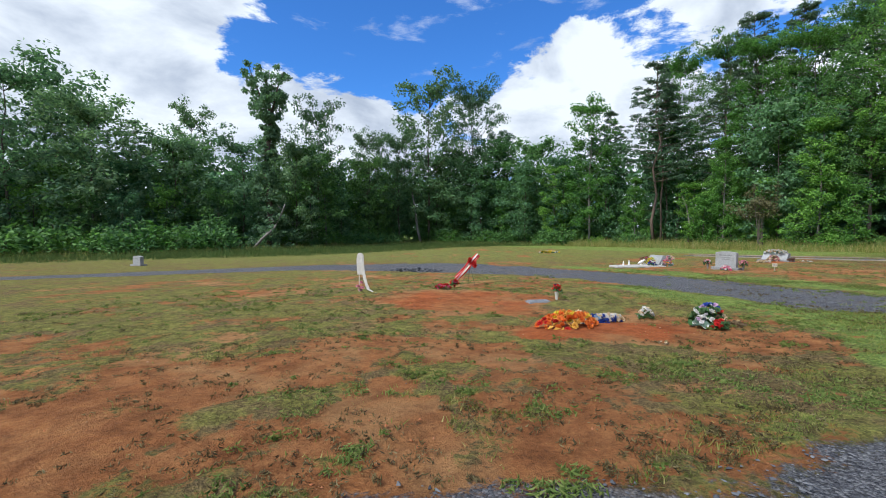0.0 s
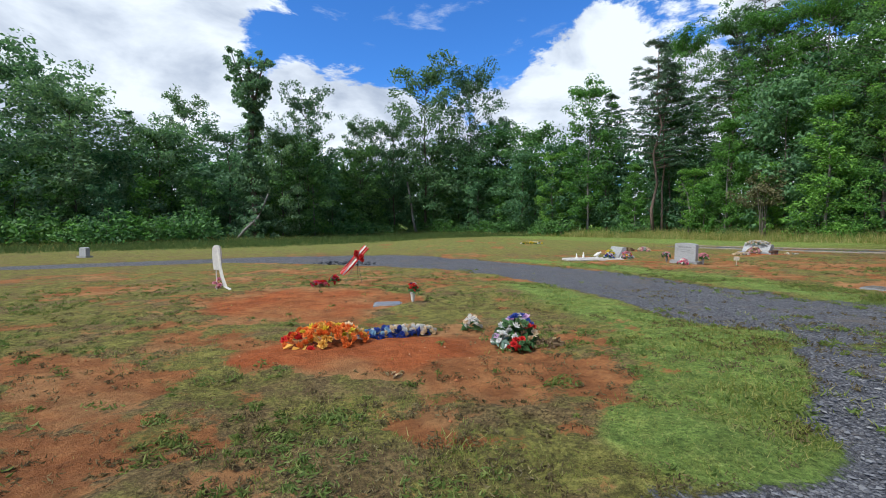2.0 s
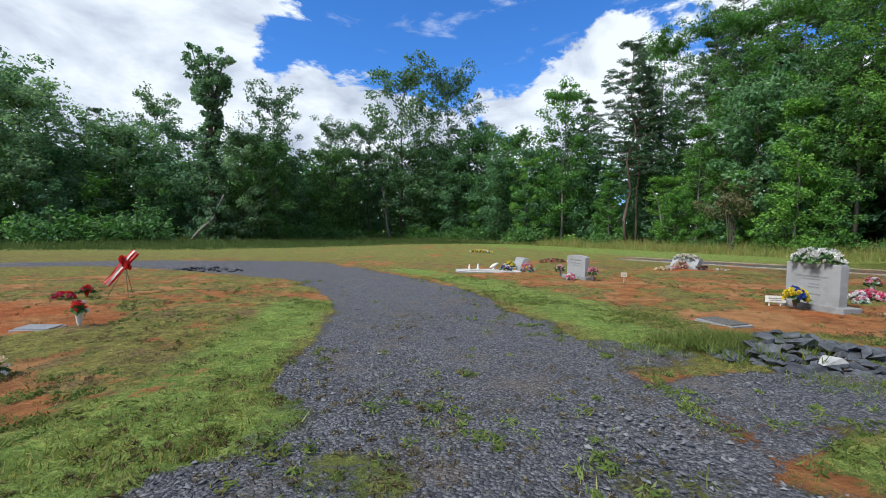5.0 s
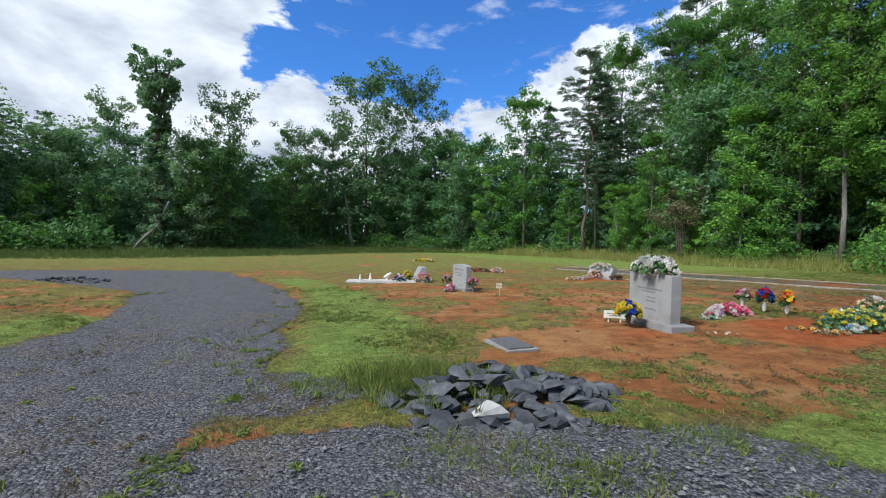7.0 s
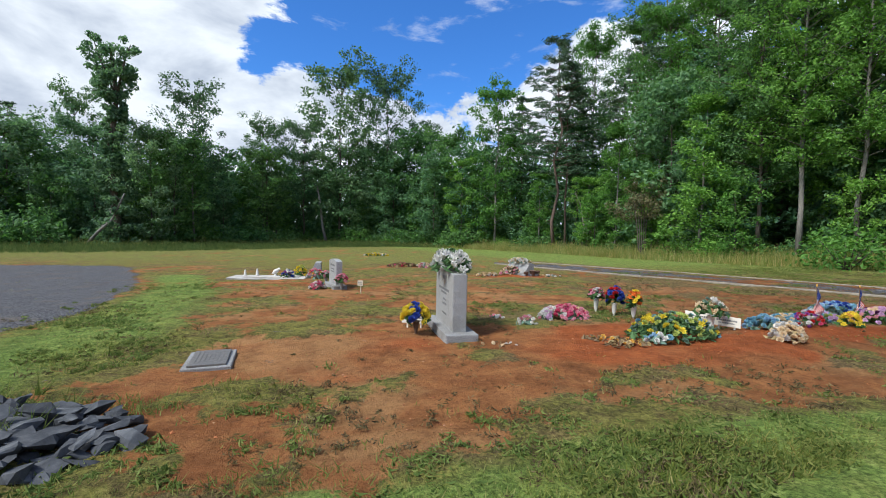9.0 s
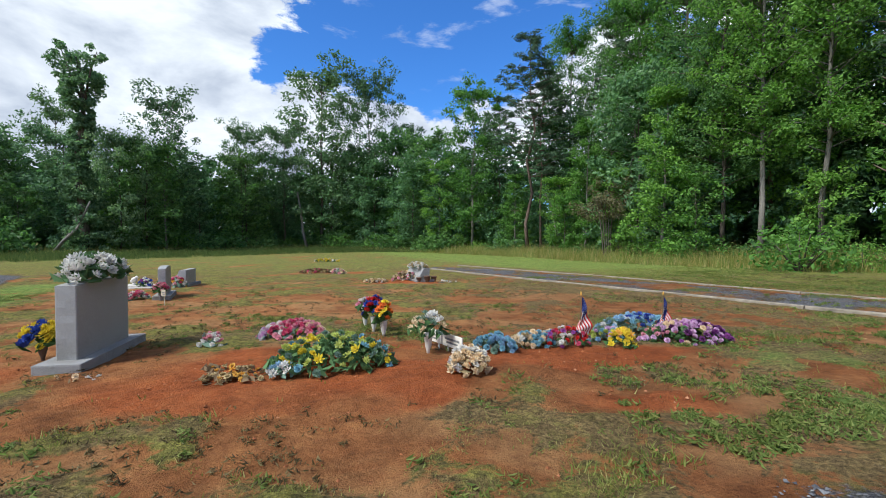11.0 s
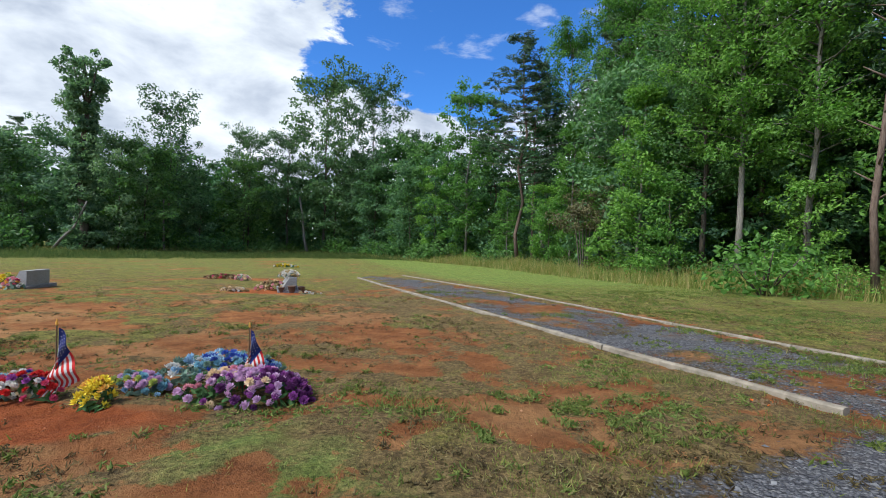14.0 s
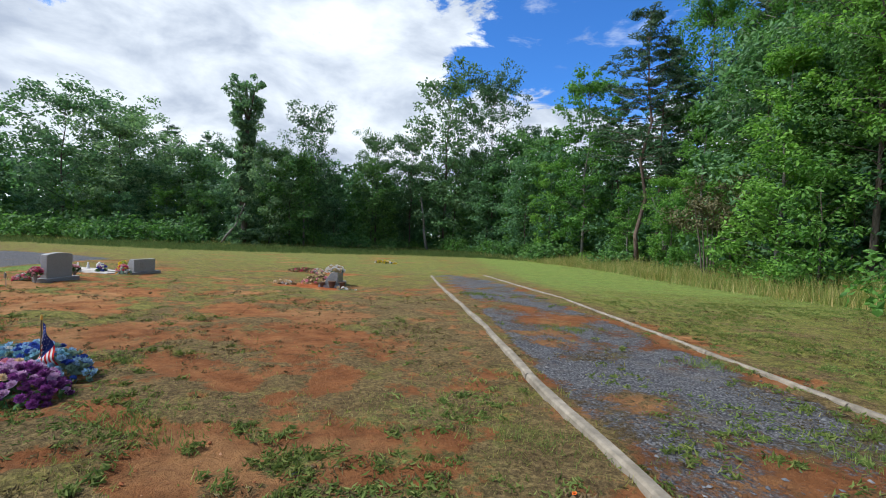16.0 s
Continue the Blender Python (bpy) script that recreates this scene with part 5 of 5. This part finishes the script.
arrangement("flower_saddle", "white silk lilies saddled over the headstone's top", 14.98, 12.98, 0.45, 0.25, 0.31, ["white", "white", "white", "fern", "white"], 46, 0.15, FACE, ("lily", "lily", "rose"), "fern", 150, 11, top - 0.01)
vase_flowers("yellow and blue silk flowers in a short pale vase", 14.52, 12.82, 0.42, 0.19, {0.1: ["yellow"], 0.5: ["blue", "blue", "yellow"], 0.9: ["yellow"]}, 26, 0.13, TERRACOTTA, 0.16, "pom", 12)


WOOD_WORN = plain_material("worn_pale_wood", (0.40, 0.34, 0.25), 0.85, 0.2, 0.2)


def little_sign(label, x, y, w, h, z, turn, stakes, mat=None):
    t = thing("grave_sign", label, "sign", x, y, turn=turn)
    part("board", box(0, 0, z, w, 0.018, h, 0.003), mat or WOOD_WHITE, t)
    for q in stakes:
        part("stake", box(q, 0.017, -0.05, 0.022, 0.014, z + h * 0.8 + 0.05, 0.002), mat or WOOD_WHITE, t)
    part("lettering", bars([(0, z + h * 0.62, w * 0.7, h * 0.16), (0, z + h * 0.34, w * 0.55, h * 0.14)], -0.0105), INK, t, "faded unreadable lettering")
    return t


little_sign("small pale stake sign leaning in the turf", 12.82, 17.1, 0.16, 0.13, 0.19, -28, (0.0,), WOOD_WORN)
little_sign("low white board on short stakes behind yellow flowers", 14.45, 13.25, 0.36, 0.13, 0.06, -8, (-0.1, 0.1))
little_sign("low white board fixed to short stakes", 18.66, 13.50, 0.36, 0.14, 0.07, -51, (-0.10, 0.10))
little_sign("low cream board fixed to short stakes in clay", 18.90, 13.20, 0.36, 0.14, 0.05, -51, (-0.10, 0.10))
arrangement("flower_spray", "pink and rose silk flowers spread in a low bed", 16.80, 13.95, 0.43, 0.32, 0.24, {0.1: ["pink", "white", "lilac"], 0.5: ["rose", "pink", "pink", "rose"], 0.9: ["pink", "cream", "pink"]}, 90, 0.10, 15, ("rose", "pom"), "sage", 60, 13)
arrangement("flower_bunch", "small white and pink silk flowers on bare clay", 16.1, 13.3, 0.15, 0.11, 0.17, ["white", "pink", "white"], 12, 0.09, 0, "rose", "sage", 16, 14)
arrangement("flower_bunch", "few pale silk blossoms lying on clay", 15.72, 13.95, 0.12, 0.09, 0.08, ["white", "pink"], 6, 0.09, 0, "rose", "sage", 8, 15)
vase_flowers("pink silk flowers in a white cone vase", 17.56, 14.78, 0.46, 0.13, ["pink", "rose", "white"], 16, 0.12, WHITE_GLAZE, 0.24, "rose", 16)
vase_flowers("blue and red silk flowers in white cone vases", 17.76, 14.44, 0.52, 0.14, ["blue", "red", "blue", "red"], 22, 0.13, WHITE_GLAZE, 0.2, "rose", 17)
vase_flowers("orange and yellow silk flowers in a white cone vase", 17.96, 14.12, 0.50, 0.10, {0.2: ["orange"], 0.8: ["yellow", "orange"]}, 16, 0.12, WHITE_GLAZE, 0.2, "daisy", 18)
arrangement("flower_wreath", "broad yellow-green silk flower wreath on red clay", 17.80, 12.46, 0.58, 0.36, 0.32, {0.1: ["teal", "lime", "sage", "yellow"], 0.5: ["lime", "yellow", "fern", "lime", "sage"], 0.9: ["fern", "yellow", "sage", "teal"]}, 84, 0.10, 12, ("lily", "rose"), "fern", 380, 19)
arrangement("flower_bunch", "white and blue silk flowers at the wreath's foot", 17.45, 12.10, 0.12, 0.09, 0.13, ["white", "sky", "white"], 8, 0.10, 0, "lily", "sage", 16, 20)
arrangement("dried_stems", "dried yellow stems lying across the clay", 17.05, 11.98, 0.30, 0.10, 0.06, ["straw", "amber"], 14, 0.08, 10, "daisy", "dry", 40, 21)
arrangement("dried_stems", "dry straw flowers lying across bare clay", 16.92, 12.25, 0.30, 0.10, 0.05, ["straw", "amber"], 10, 0.08, -5, "daisy", "dry", 40, 22)
arrangement("flower_bunch", "cream silk peonies bunched low on clay", 19.08, 12.28, 0.19, 0.16, 0.26, ["cream", "cream", "white"], 40, 0.11, 0, "rose", "straw", 14, 23)
vase_flowers("white silk flowers with ferns in a white cone vase", 18.64, 13.12, 0.46, 0.20, ["white", "cream", "sage"], 16, 0.12, WHITE_GLAZE, 0.2, "lily", 24)
arrangement("flower_bunch", "sky-blue silk hydrangeas lying on the mound", 19.35, 13.12, 0.24, 0.17, 0.20, ["teal", "teal", "sky", "sage"], 44, 0.095, 0, "pom", "sage", 30, 25)
arrangement("flower_garland", "pale blue and white silk flower garland on the mound", 19.85, 13.42, 0.40, 0.14, 0.19, {0.1: ["white", "cream", "straw"], 0.5: ["teal", "cream", "teal"], 0.9: ["cream", "white", "cream"]}, 76, 0.09, 24, "pom", "sage", 30, 26)
arrangement("flower_bunch", "red, white and blue silk flowers on thin stems", 20.18, 13.42, 0.27, 0.14, 0.24, ["red", "white", "blue", "violet", "red", "rose"], 40, 0.08, 10, "rose", "leaf", 24, 27)
arrangement("flower_bunch", "yellow silk daffodils standing in clay", 20.80, 13.42, 0.14, 0.11, 0.23, ["yellow", "yellow", "amber"], 22, 0.095, 0, "lily", "leaf", 30, 28)
arrangement("flower_bunch", "sky-blue and lilac silk flowers beside daffodils", 20.75, 13.85, 0.28, 0.16, 0.20, ["sky", "lilac", "lime", "sage", "teal"], 40, 0.09, 0, "pom", "sage", 30, 29)
arrangement("flower_wreath", "blue and white silk flower blanket on the mound", 21.28, 14.25, 0.60, 0.26, 0.32, {0.1: ["sky", "white", "sage"], 0.5: ["blue", "sky", "sage", "teal"], 0.9: ["blue", "sky", "sage"]}, 120, 0.092, 12, ("rose", "lily"), "sage", 110, 30)
arrangement("flower_wreath", "purple and plum silk flower blanket on the mound", 21.72, 13.88, 0.56, 0.30, 0.27, {0.1: ["lilac", "cream", "pink", "fern"], 0.5: ["lilac", "violet", "lilac", "cream", "plum"], 0.9: ["plum", "violet", "lilac", "plum"]}, 130, 0.095, 8, ("rose", "pom"), "leaf", 90, 31)


FLAG_BLUE = plain_material("navy_cloth", (0.020, 0.030, 0.13), 0.8, 0.15, 0.15, 20)
DOWEL = plain_material("dark_dowel", (0.12, 0.08, 0.045), 0.7, 0.2)


def grave_flag(label, x, y, h, turn, seed):
    """Small striped flag hanging limp from a wooden dowel, stars on its blue canton."""
    t = thing("grave_flag", label, "flag", x, y, turn=turn)
    v, f = tube([(0, 0, -0.06), (0, 0, h)], [0.006, 0.005], 6)
    hang("dowel", mesh_of("dowel", v, f, DOWEL), t, None, "thin wooden dowel")
    v, f = lathe([(0.004, 0), (0.011, 0.012), (0.008, 0.03), (0.002, 0.05)], 7)
    hang("finial", mesh_of("finial", v, f, PETAL["amber"]), t, pose(0, 0, h))
    nu, nv, fly, hoist = 20, 13, 0.44, 0.30
    verts, faces, slots = [], [], []

    def at(u, w):
        x_ = 0.006 + u ** 0.6 * (0.15 - 0.26 * w) + 0.010 * math.sin(u * 9 + seed)
        y_ = 0.030 * math.sin(u * 13 + w * 4.0 + seed) * u ** 0.5
        return (x_, y_, h - 0.015 - 0.29 * w * (1 - 0.55 * u) - 0.43 * u)

    for i in range(nu + 1):
        for j in range(nv + 1):
            verts.append(at(i / nu, j / nv))
    for i in range(nu):
        for j in range(nv):
            o = i * (nv + 1) + j
            faces.append((o, o + 1, o + nv + 2, o + nv + 1))
            slots.append(2 if i < nu * 0.42 and j < 7 else j % 2)
    hang("cloth", mesh_of("cloth", verts, faces, [PETAL["red"], PETAL["white"], FLAG_BLUE], False, slots), t, None, "red, white and blue striped cloth")
    bm = bmesh.new()
    for i in range(6):
        for j in range(4):
            p = at(0.04 + 0.06 * i, 0.07 + 0.125 * j)
            g = bmesh.ops.create_circle(bm, cap_ends=True, segments=5, radius=0.004)["verts"]
            bmesh.ops.rotate(bm, cent=(0, 0, 0), matrix=Euler((radians(90), 0, 0)).to_matrix(), verts=g)
            bmesh.ops.translate(bm, vec=(p[0], p[1] - 0.004, p[2]), verts=g)
    part("stars", bm, PETAL["white"], t)


grave_flag("small limp flag of stars and stripes on the mound", 20.36, 13.50, 0.58, 20, 1.0)
grave_flag("small limp flag of stars and stripes amid flowers", 21.56, 14.16, 0.55, 25, 2.3)

arrangement("dried_stems", "orange-brown fallen pine needles beside the timber", 25.95, 14.56, 0.16, 0.10, 0.05, ["dry", "orange"], 4, 0.05, 0, "daisy", "dry", 110, 68)

# far graves
vase_flowers("pink silk flowers beside the arched headstone", 12.16, 17.92, 0.42, 0.15, ["pink", "rose", "pink"], 16, 0.13, GRANITE_ROUGH, 0.2, "rose", 41)
vase_flowers("pink silk flowers at the headstone's far end", 11.42, 19.1, 0.42, 0.14, ["pink", "white", "pink"], 14, 0.13, GRANITE_ROUGH, 0.2, "rose", 42)
arrangement("flower_bunch", "rose-pink silk flowers lying before the headstone", 11.52, 18.0, 0.30, 0.16, 0.2, ["pink", "rose", "pink", "white"], 22, 0.14, 80, "rose", "sage", 20, 43)
arrangement("flower_bunch", "yellow silk flowers behind the slant headstone", 9.95, 21.2, 0.2, 0.16, 0.46, ["yellow", "lime", "yellow"], 16, 0.14, 0, "rose", "leaf", 30, 44)
arrangement("flower_bunch", "blue and white silk flowers on the slab", 9.75, 20.65, 0.22, 0.14, 0.32, ["blue", "violet", "white"], 18, 0.13, 0, "rose", "leaf", 24, 45)
arrangement("flower_bunch", "pink and red silk flowers beside the slant headstone", 10.55, 20.85, 0.28, 0.16, 0.34, ["pink", "rose", "amber", "white"], 24, 0.14, 0, "rose", "sage", 24, 46)
arrangement("flower_saddle", "faded white silk flowers heaped over the low headstone", 17.38, 23.1, 0.56, 0.28, 0.2, ["white", "cream", "white", "straw"], 60, 0.13, -60, ("rose", "pom"), "sage", 40, 47, float(ground_z(17.35, 23.1)) + 0.42)
arrangement("flower_bunch", "dull pink and straw silk flowers before the headstone", 17.0, 22.78, 0.45, 0.24, 0.34, ["straw", "pink", "cream", "dry"], 34, 0.13, 30, "rose", "dry", 40, 48)
for px, py, pz in ((17.75, 22.55, 1.0), (17.5, 22.42, 0.8), (17.95, 22.75, 0.9)):
    v, f = lathe([(0.07, 0), (0.08, 0.02), (0.105, 0.17), (0.12, 0.18), (0.12, 0.2), (0.10, 0.2), (0.09, 0.15)], 12)
    pot = new("clay_pot", mesh_of("clay_pot", v, f, TERRACOTTA, True))
    pot.matrix_basis = pose(px, py, float(ground_z(px, py)) - 0.005) @ Matrix.Scale(pz, 4)
    tagged(pot, "small brown clay pot standing on bare ground", "pot", "pots by the low headstone")
arrangement("flower_spray", "low cream silk flowers lying on bare ground", 16.15, 22.3, 0.42, 0.16, 0.13, ["cream", "straw", "white"], 26, 0.13, 0, "rose", "dry", 30, 49)
arrangement("flower_spray", "red silk flowers scattered on a far grave", 12.6, 27.0, 0.75, 0.22, 0.2, ["dry", "rose", "straw", "dry"], 36, 0.16, 20, "rose", "dry", 40, 50)
arrangement("flower_bunch", "pale pink silk flowers on a far grave", 13.6, 26.7, 0.35, 0.2, 0.24, ["pink", "white", "cream"], 20, 0.16, 0, "rose", "sage", 20, 51)
arrangement("flower_spray", "yellow silk flowers on a far grave", 9.3, 38.6, 0.9, 0.25, 0.22, ["yellow", "yellow", "white"], 34, 0.2, 0, "rose", "leaf", 40, 52)
arrangement("flower_bunch", "white silk flowers fallen by the clay pots", 18.35, 22.4, 0.4, 0.12, 0.1, ["white", "straw"], 9, 0.11, 0, "rose", "sage", 10, 53)


# ---- gravel, grass and clods ----
def lane_y(x):
    return 0.43 * x + 0.6


def scatter(rng, n, near, far, lo=-9.0, hi=32.0):
    """Points beside the lane, thinning out with distance from it."""
    x = lo + (hi - lo) * rng.random(n)
    d = near * (far / near) ** rng.random(n)
    return x, lane_y(x) + d


def blades(rng, x, y, per, h, w, spread, lean=0.6, lift=0.0):
    """Tufts of narrow pointed blades."""
    n = len(x) * per
    x, y = np.repeat(x, per) + rng.normal(0, spread, n), np.repeat(y, per) + rng.normal(0, spread, n)
    hh = np.repeat(h, per) * (0.55 + 0.7 * rng.random(n)) if np.ndim(h) else h * (0.55 + 0.7 * rng.random(n))
    a, b = rng.random(n) * 6.283, rng.random(n) * 6.283
    z = ground_z(x, y) - 0.008 + lift
    le = lean * hh * rng.random(n)
    p0 = np.stack((x - np.cos(a) * w, y - np.sin(a) * w, z), 1)
    p1 = np.stack((x + np.cos(a) * w, y + np.sin(a) * w, z), 1)
    p2 = np.stack((x + np.cos(b) * le, y + np.sin(b) * le, z + hh), 1)
    v = np.stack((p0, p1, p2), 1).reshape(-1, 3)
    return v, np.arange(n * 3).reshape(-1, 3)


def grass_material(name, a, b, c):
    m = Nodes(name, 0.7, 0.2)
    col = m.ramp(m.island(), (0.0, a), (0.6, b), (1.0, c))
    col = m.mix(m.step(m.noise(0.8, 3), 0.35, 0.65), col, m.mix(1.0, col, (0.8, 0.74, 0.62), "MULTIPLY"))
    m.color(col)
    m.translucent(col, 0.5)
    return m.mat


DRYWEED = grass_material("dry_weed", (0.070, 0.052, 0.030), (0.15, 0.125, 0.055), (0.30, 0.25, 0.13))
# the shade lying on the grass before the woods is in this dark green
ROUGH = grass_material("rough_grass", (0.055, 0.105, 0.030), (0.105, 0.165, 0.045), (0.19, 0.23, 0.075))
GRASS = grass_material("grass_blade", (0.105, 0.155, 0.028), (0.225, 0.27, 0.055), (0.40, 0.36, 0.14))
WEED = grass_material("weed_blade", (0.095, 0.15, 0.034), (0.17, 0.235, 0.056), (0.28, 0.32, 0.10))
TALLGRASS = grass_material("tall_grass", (0.17, 0.24, 0.055), (0.32, 0.36, 0.10), (0.62, 0.49, 0.23))


def stuff(name, label, category, v, f, mat):
    tagged(new(name, mesh_of(name, v, f, mat)), label, category, kind="stuff")


def make_turf():
    rng = np.random.default_rng(21)
    x, y = scatter(rng, 210000, 1.3, 18)
    soil, fresh, gravel, lush = zones(x, y)
    clump = vnoise(x, y, 0.23)
    want = (1 - sstep(soil, 0.34, 0.66)) * (0.25 + 0.75 * sstep(clump, 0.35, 0.65) + 0.5 * np.clip(lush, 0, 1)) * np.where(gravel > 0.45, 0.03, 1) * np.where(fresh > 0.5, 0.03, 1)
    keep = rng.random(len(x)) < np.clip(want, 0.006, 0.75)
    x, y, lush, clump = x[keep], y[keep], np.clip(lush[keep], 0, 1), clump[keep]
    v, f = blades(rng, x, y, 3, 0.020 + 0.034 * clump + 0.026 * lush, 0.0058, 0.028, 1.6)
    stuff("grass", "short thin turf with dry and green blades", "grass", v, f, GRASS)
    x, y = scatter(rng, 40000, 1.3, 15)
    soil, fresh, gravel, lush = zones(x, y)
    keep = rng.random(len(x)) < np.clip(0.30 + 0.8 * lush - 0.8 * (soil > 0.62) - 0.3 * fresh - 0.35 * (gravel > 0.8), 0.012, 1) * (0.06 + (patch(x + 11, y + 5) > 0.55))
    x, y = x[keep][:6000], y[keep][:6000]
    v, f = leaves(rng, np.stack((x, y, ground_z(x, y) + 0.022), 1), 0.04 + 0.08 * rng.random(len(x)), 18, 0.050, 0.28, 0.28, 0.7, -0.35)
    stuff("weeds", "low green weed rosettes in bare clay", "weeds", v, f, WEED)
    x, y = scatter(rng, 44000, 1.3, 13)
    soil, fresh, gravel, lush = zones(x, y)
    keep = rng.random(len(x)) < np.clip(1.1 - 0.75 * np.clip(soil, 0, 1) - 0.9 * fresh - 0.6 * (gravel > 0.5), 0.03, 1) * (patch(x + 40, y + 15) > 0.47)
    x, y = x[keep][:8600], y[keep][:8600]
    v, f = leaves(rng, np.stack((x, y, ground_z(x, y) + 0.018), 1), 0.03 + 0.06 * rng.random(len(x)), 12, 0.038, 0.22, 0.30, 0.6, -0.4)
    stuff("dry_weeds", "dry brownish weed tufts in thin turf", "weeds", v, f, DRYWEED)
    cx, cy = np.array([11.35, 11.5, 11.55, 11.8, 10.75, 11.2, 12.0, 11.6, 12.6, 13.4, 14.2, 11.9, 12.5, 26.2, 25.6, 27.6, 28.0, 23.2, 24.8, 27.0, 29.0, 21.5]), np.array([9.2, 9.6, 9.0, 9.75, 9.5, 10.1, 9.7, 9.1, 10.05, 8.6, 8.9, 8.2, 8.0, 14.2, 15.2, 16.0, 16.6, 14.0, 20.0, 18.5, 15.3, 24.5])
    rep = 90
    x, y = np.repeat(cx, rep) + rng.normal(0, 0.24, len(cx) * rep), np.repeat(cy, rep) + rng.normal(0, 0.17, len(cx) * rep)
    v, f = blades(rng, x, y, 6, 0.065, 0.005, 0.03, 1.5)
    px, py = rng.normal(11.55, 0.33, 420), rng.normal(9.42, 0.24, 420)
    w, g = blades(rng, px, py, 9, 0.15, 0.006, 0.025, 1.3, 0.07)
    v, f = np.concatenate((v, w)), np.concatenate((f, g + len(v)))
    stuff("grass_clumps", "taller green grass clumps by rocks and timbers", "grass", v, f, WEED)


def make_tall_grass():
    rng = np.random.default_rng(31)
    xs, ys, hs = [], [], []
    for x, y, nx, ny in along(EDGE, 0.5):
        k = 95 if x > 18 else 24
        o = -4.2 * rng.random(k) ** 1.4 + 0.8
        xs.append(x + nx * o + rng.normal(0, 0.3, k))
        ys.append(y + ny * o + rng.normal(0, 0.3, k))
        hs.append((0.35 + (0.85 if x > 18 else 0.45) * rng.random(k) ** 1.5) * (1.0 if x > 0 else 1.3) * (1.0 + 0.12 * np.clip(o, -3, 0.5)))
    x, y, h = np.concatenate(xs), np.concatenate(ys), np.concatenate(hs)
    v, f = blades(rng, x, y, 7, h, 0.014, 0.14, 0.6)
    stuff("tall_grass", "unmown grass and straw weeds along the woods", "grass", v, f, TALLGRASS)


def make_rough_grass():
    """Unmown green grass between the mown ground and the woods."""
    rng = np.random.default_rng(33)
    lawn = [(-60, 10), (-40, 22), (-24, 32), (-12, 37), (-5, 44), (0.5, 54), (8, 60), (14, 60)]
    woods = [(-64, 18), (-46, 32), (-29, 44), (-21.5, 50), (-13, 59.5), (-5, 71), (6, 70), (14, 63)]
    n = 15000
    k = rng.random(n) * 6.999
    i, a, b = k.astype(int), (k - k.astype(int))[:, None], rng.random((n, 1)) ** 0.8
    p, q = np.array(lawn, float), np.array(woods, float)
    at = (p[i] * (1 - a) + p[i + 1] * a) * (1 - b) + (q[i] * (1 - a) + q[i + 1] * a) * b + rng.normal(0, 0.4, (n, 2))
    v, f = blades(rng, at[:, 0], at[:, 1], 5, 0.12 + 0.55 * b[:, 0] * (0.6 + 0.6 * rng.random(n)), 0.026, 0.16, 0.8)
    stuff("rough_grass", "unmown grass before the woods, its green darkened for shade", "grass", v, f, ROUGH)


def make_gravel():
    """Loose crushed stones on the lanes."""
    rng = np.random.default_rng(41)
    m = Nodes("loose_gravel", 0.9, 0.25)
    m.color(m.ramp(m.island(), (0.0, (0.055, 0.055, 0.061)), (0.55, (0.105, 0.105, 0.112)), (0.96, (0.165, 0.163, 0.165)), (1.0, (0.22, 0.215, 0.205))))
    x, y = scatter(rng, 90000, 0.9, 11)
    soil, fresh, gravel, lush = zones(x, y)
    keep = rng.random(len(x)) < np.clip((gravel - 0.3) * 1.6, 0, 1)
    x, y = x[keep][:20000], y[keep][:20000]
    n = len(x)
    s = 0.007 + 0.014 * rng.random(n) ** 2
    octa = np.array([(1, 0, 0), (0, 1, 0), (-1, 0, 0), (0, -1, 0), (0, 0, 0.8), (0, 0, -0.6)], float)
    tri = np.array([(0, 1, 4), (1, 2, 4), (2, 3, 4), (3, 0, 4), (1, 0, 5), (2, 1, 5), (3, 2, 5), (0, 3, 5)])
    a = rng.random(n) * 6.283
    q = octa[None] * np.array([1.25, 0.85, 0.55]) * (0.6 + 0.8 * rng.random((n, 6, 1))) + rng.normal(0, 0.15, (n, 6, 3))
    ca, sa = np.cos(a)[:, None], np.sin(a)[:, None]
    q = np.stack((q[..., 0] * ca - q[..., 1] * sa, q[..., 0] * sa + q[..., 1] * ca, q[..., 2]), -1) * s[:, None, None]
    v = q + np.stack((x, y, ground_z(x, y) + s * 0.3), 1)[:, None]
    f = (np.arange(n)[:, None, None] * 6 + tri[None]).reshape(-1, 3)
    stuff("loose_gravel", "loose dark grey crushed stone on the lanes", "gravel", v.reshape(-1, 3), f, m.mat)
    # clods of clay on the beds and bare patches
    x, y = scatter(rng, 26000, 1.2, 10)
    soil, fresh, gravel, lush = zones(x, y)
    keep = rng.random(len(x)) < np.clip(soil - 0.45, 0, 1) * 0.8 * (gravel < 0.3)
    x, y = x[keep][:9000], y[keep][:9000]
    n = len(x)
    s = 0.004 + 0.013 * rng.random(n) ** 3
    q = octa[None] * (0.6 + 0.8 * rng.random((n, 6, 1))) * s[:, None, None]
    v = q + np.stack((x, y, ground_z(x, y) + s * 0.2), 1)[:, None]
    f = (np.arange(n)[:, None, None] * 6 + tri[None]).reshape(-1, 3)
    c = Nodes("clay_clod", 0.95, 0.1)
    c.color(c.ramp(c.island(), (0.0, (0.15, 0.055, 0.025)), (0.8, (0.38, 0.14, 0.06)), (1.0, (0.42, 0.24, 0.14))))
    stuff("clay_clods", "small crumbs of red clay and pale pebbles", "soil", v.reshape(-1, 3), f, c.mat)


make_turf()
make_tall_grass()
make_rough_grass()
make_gravel()
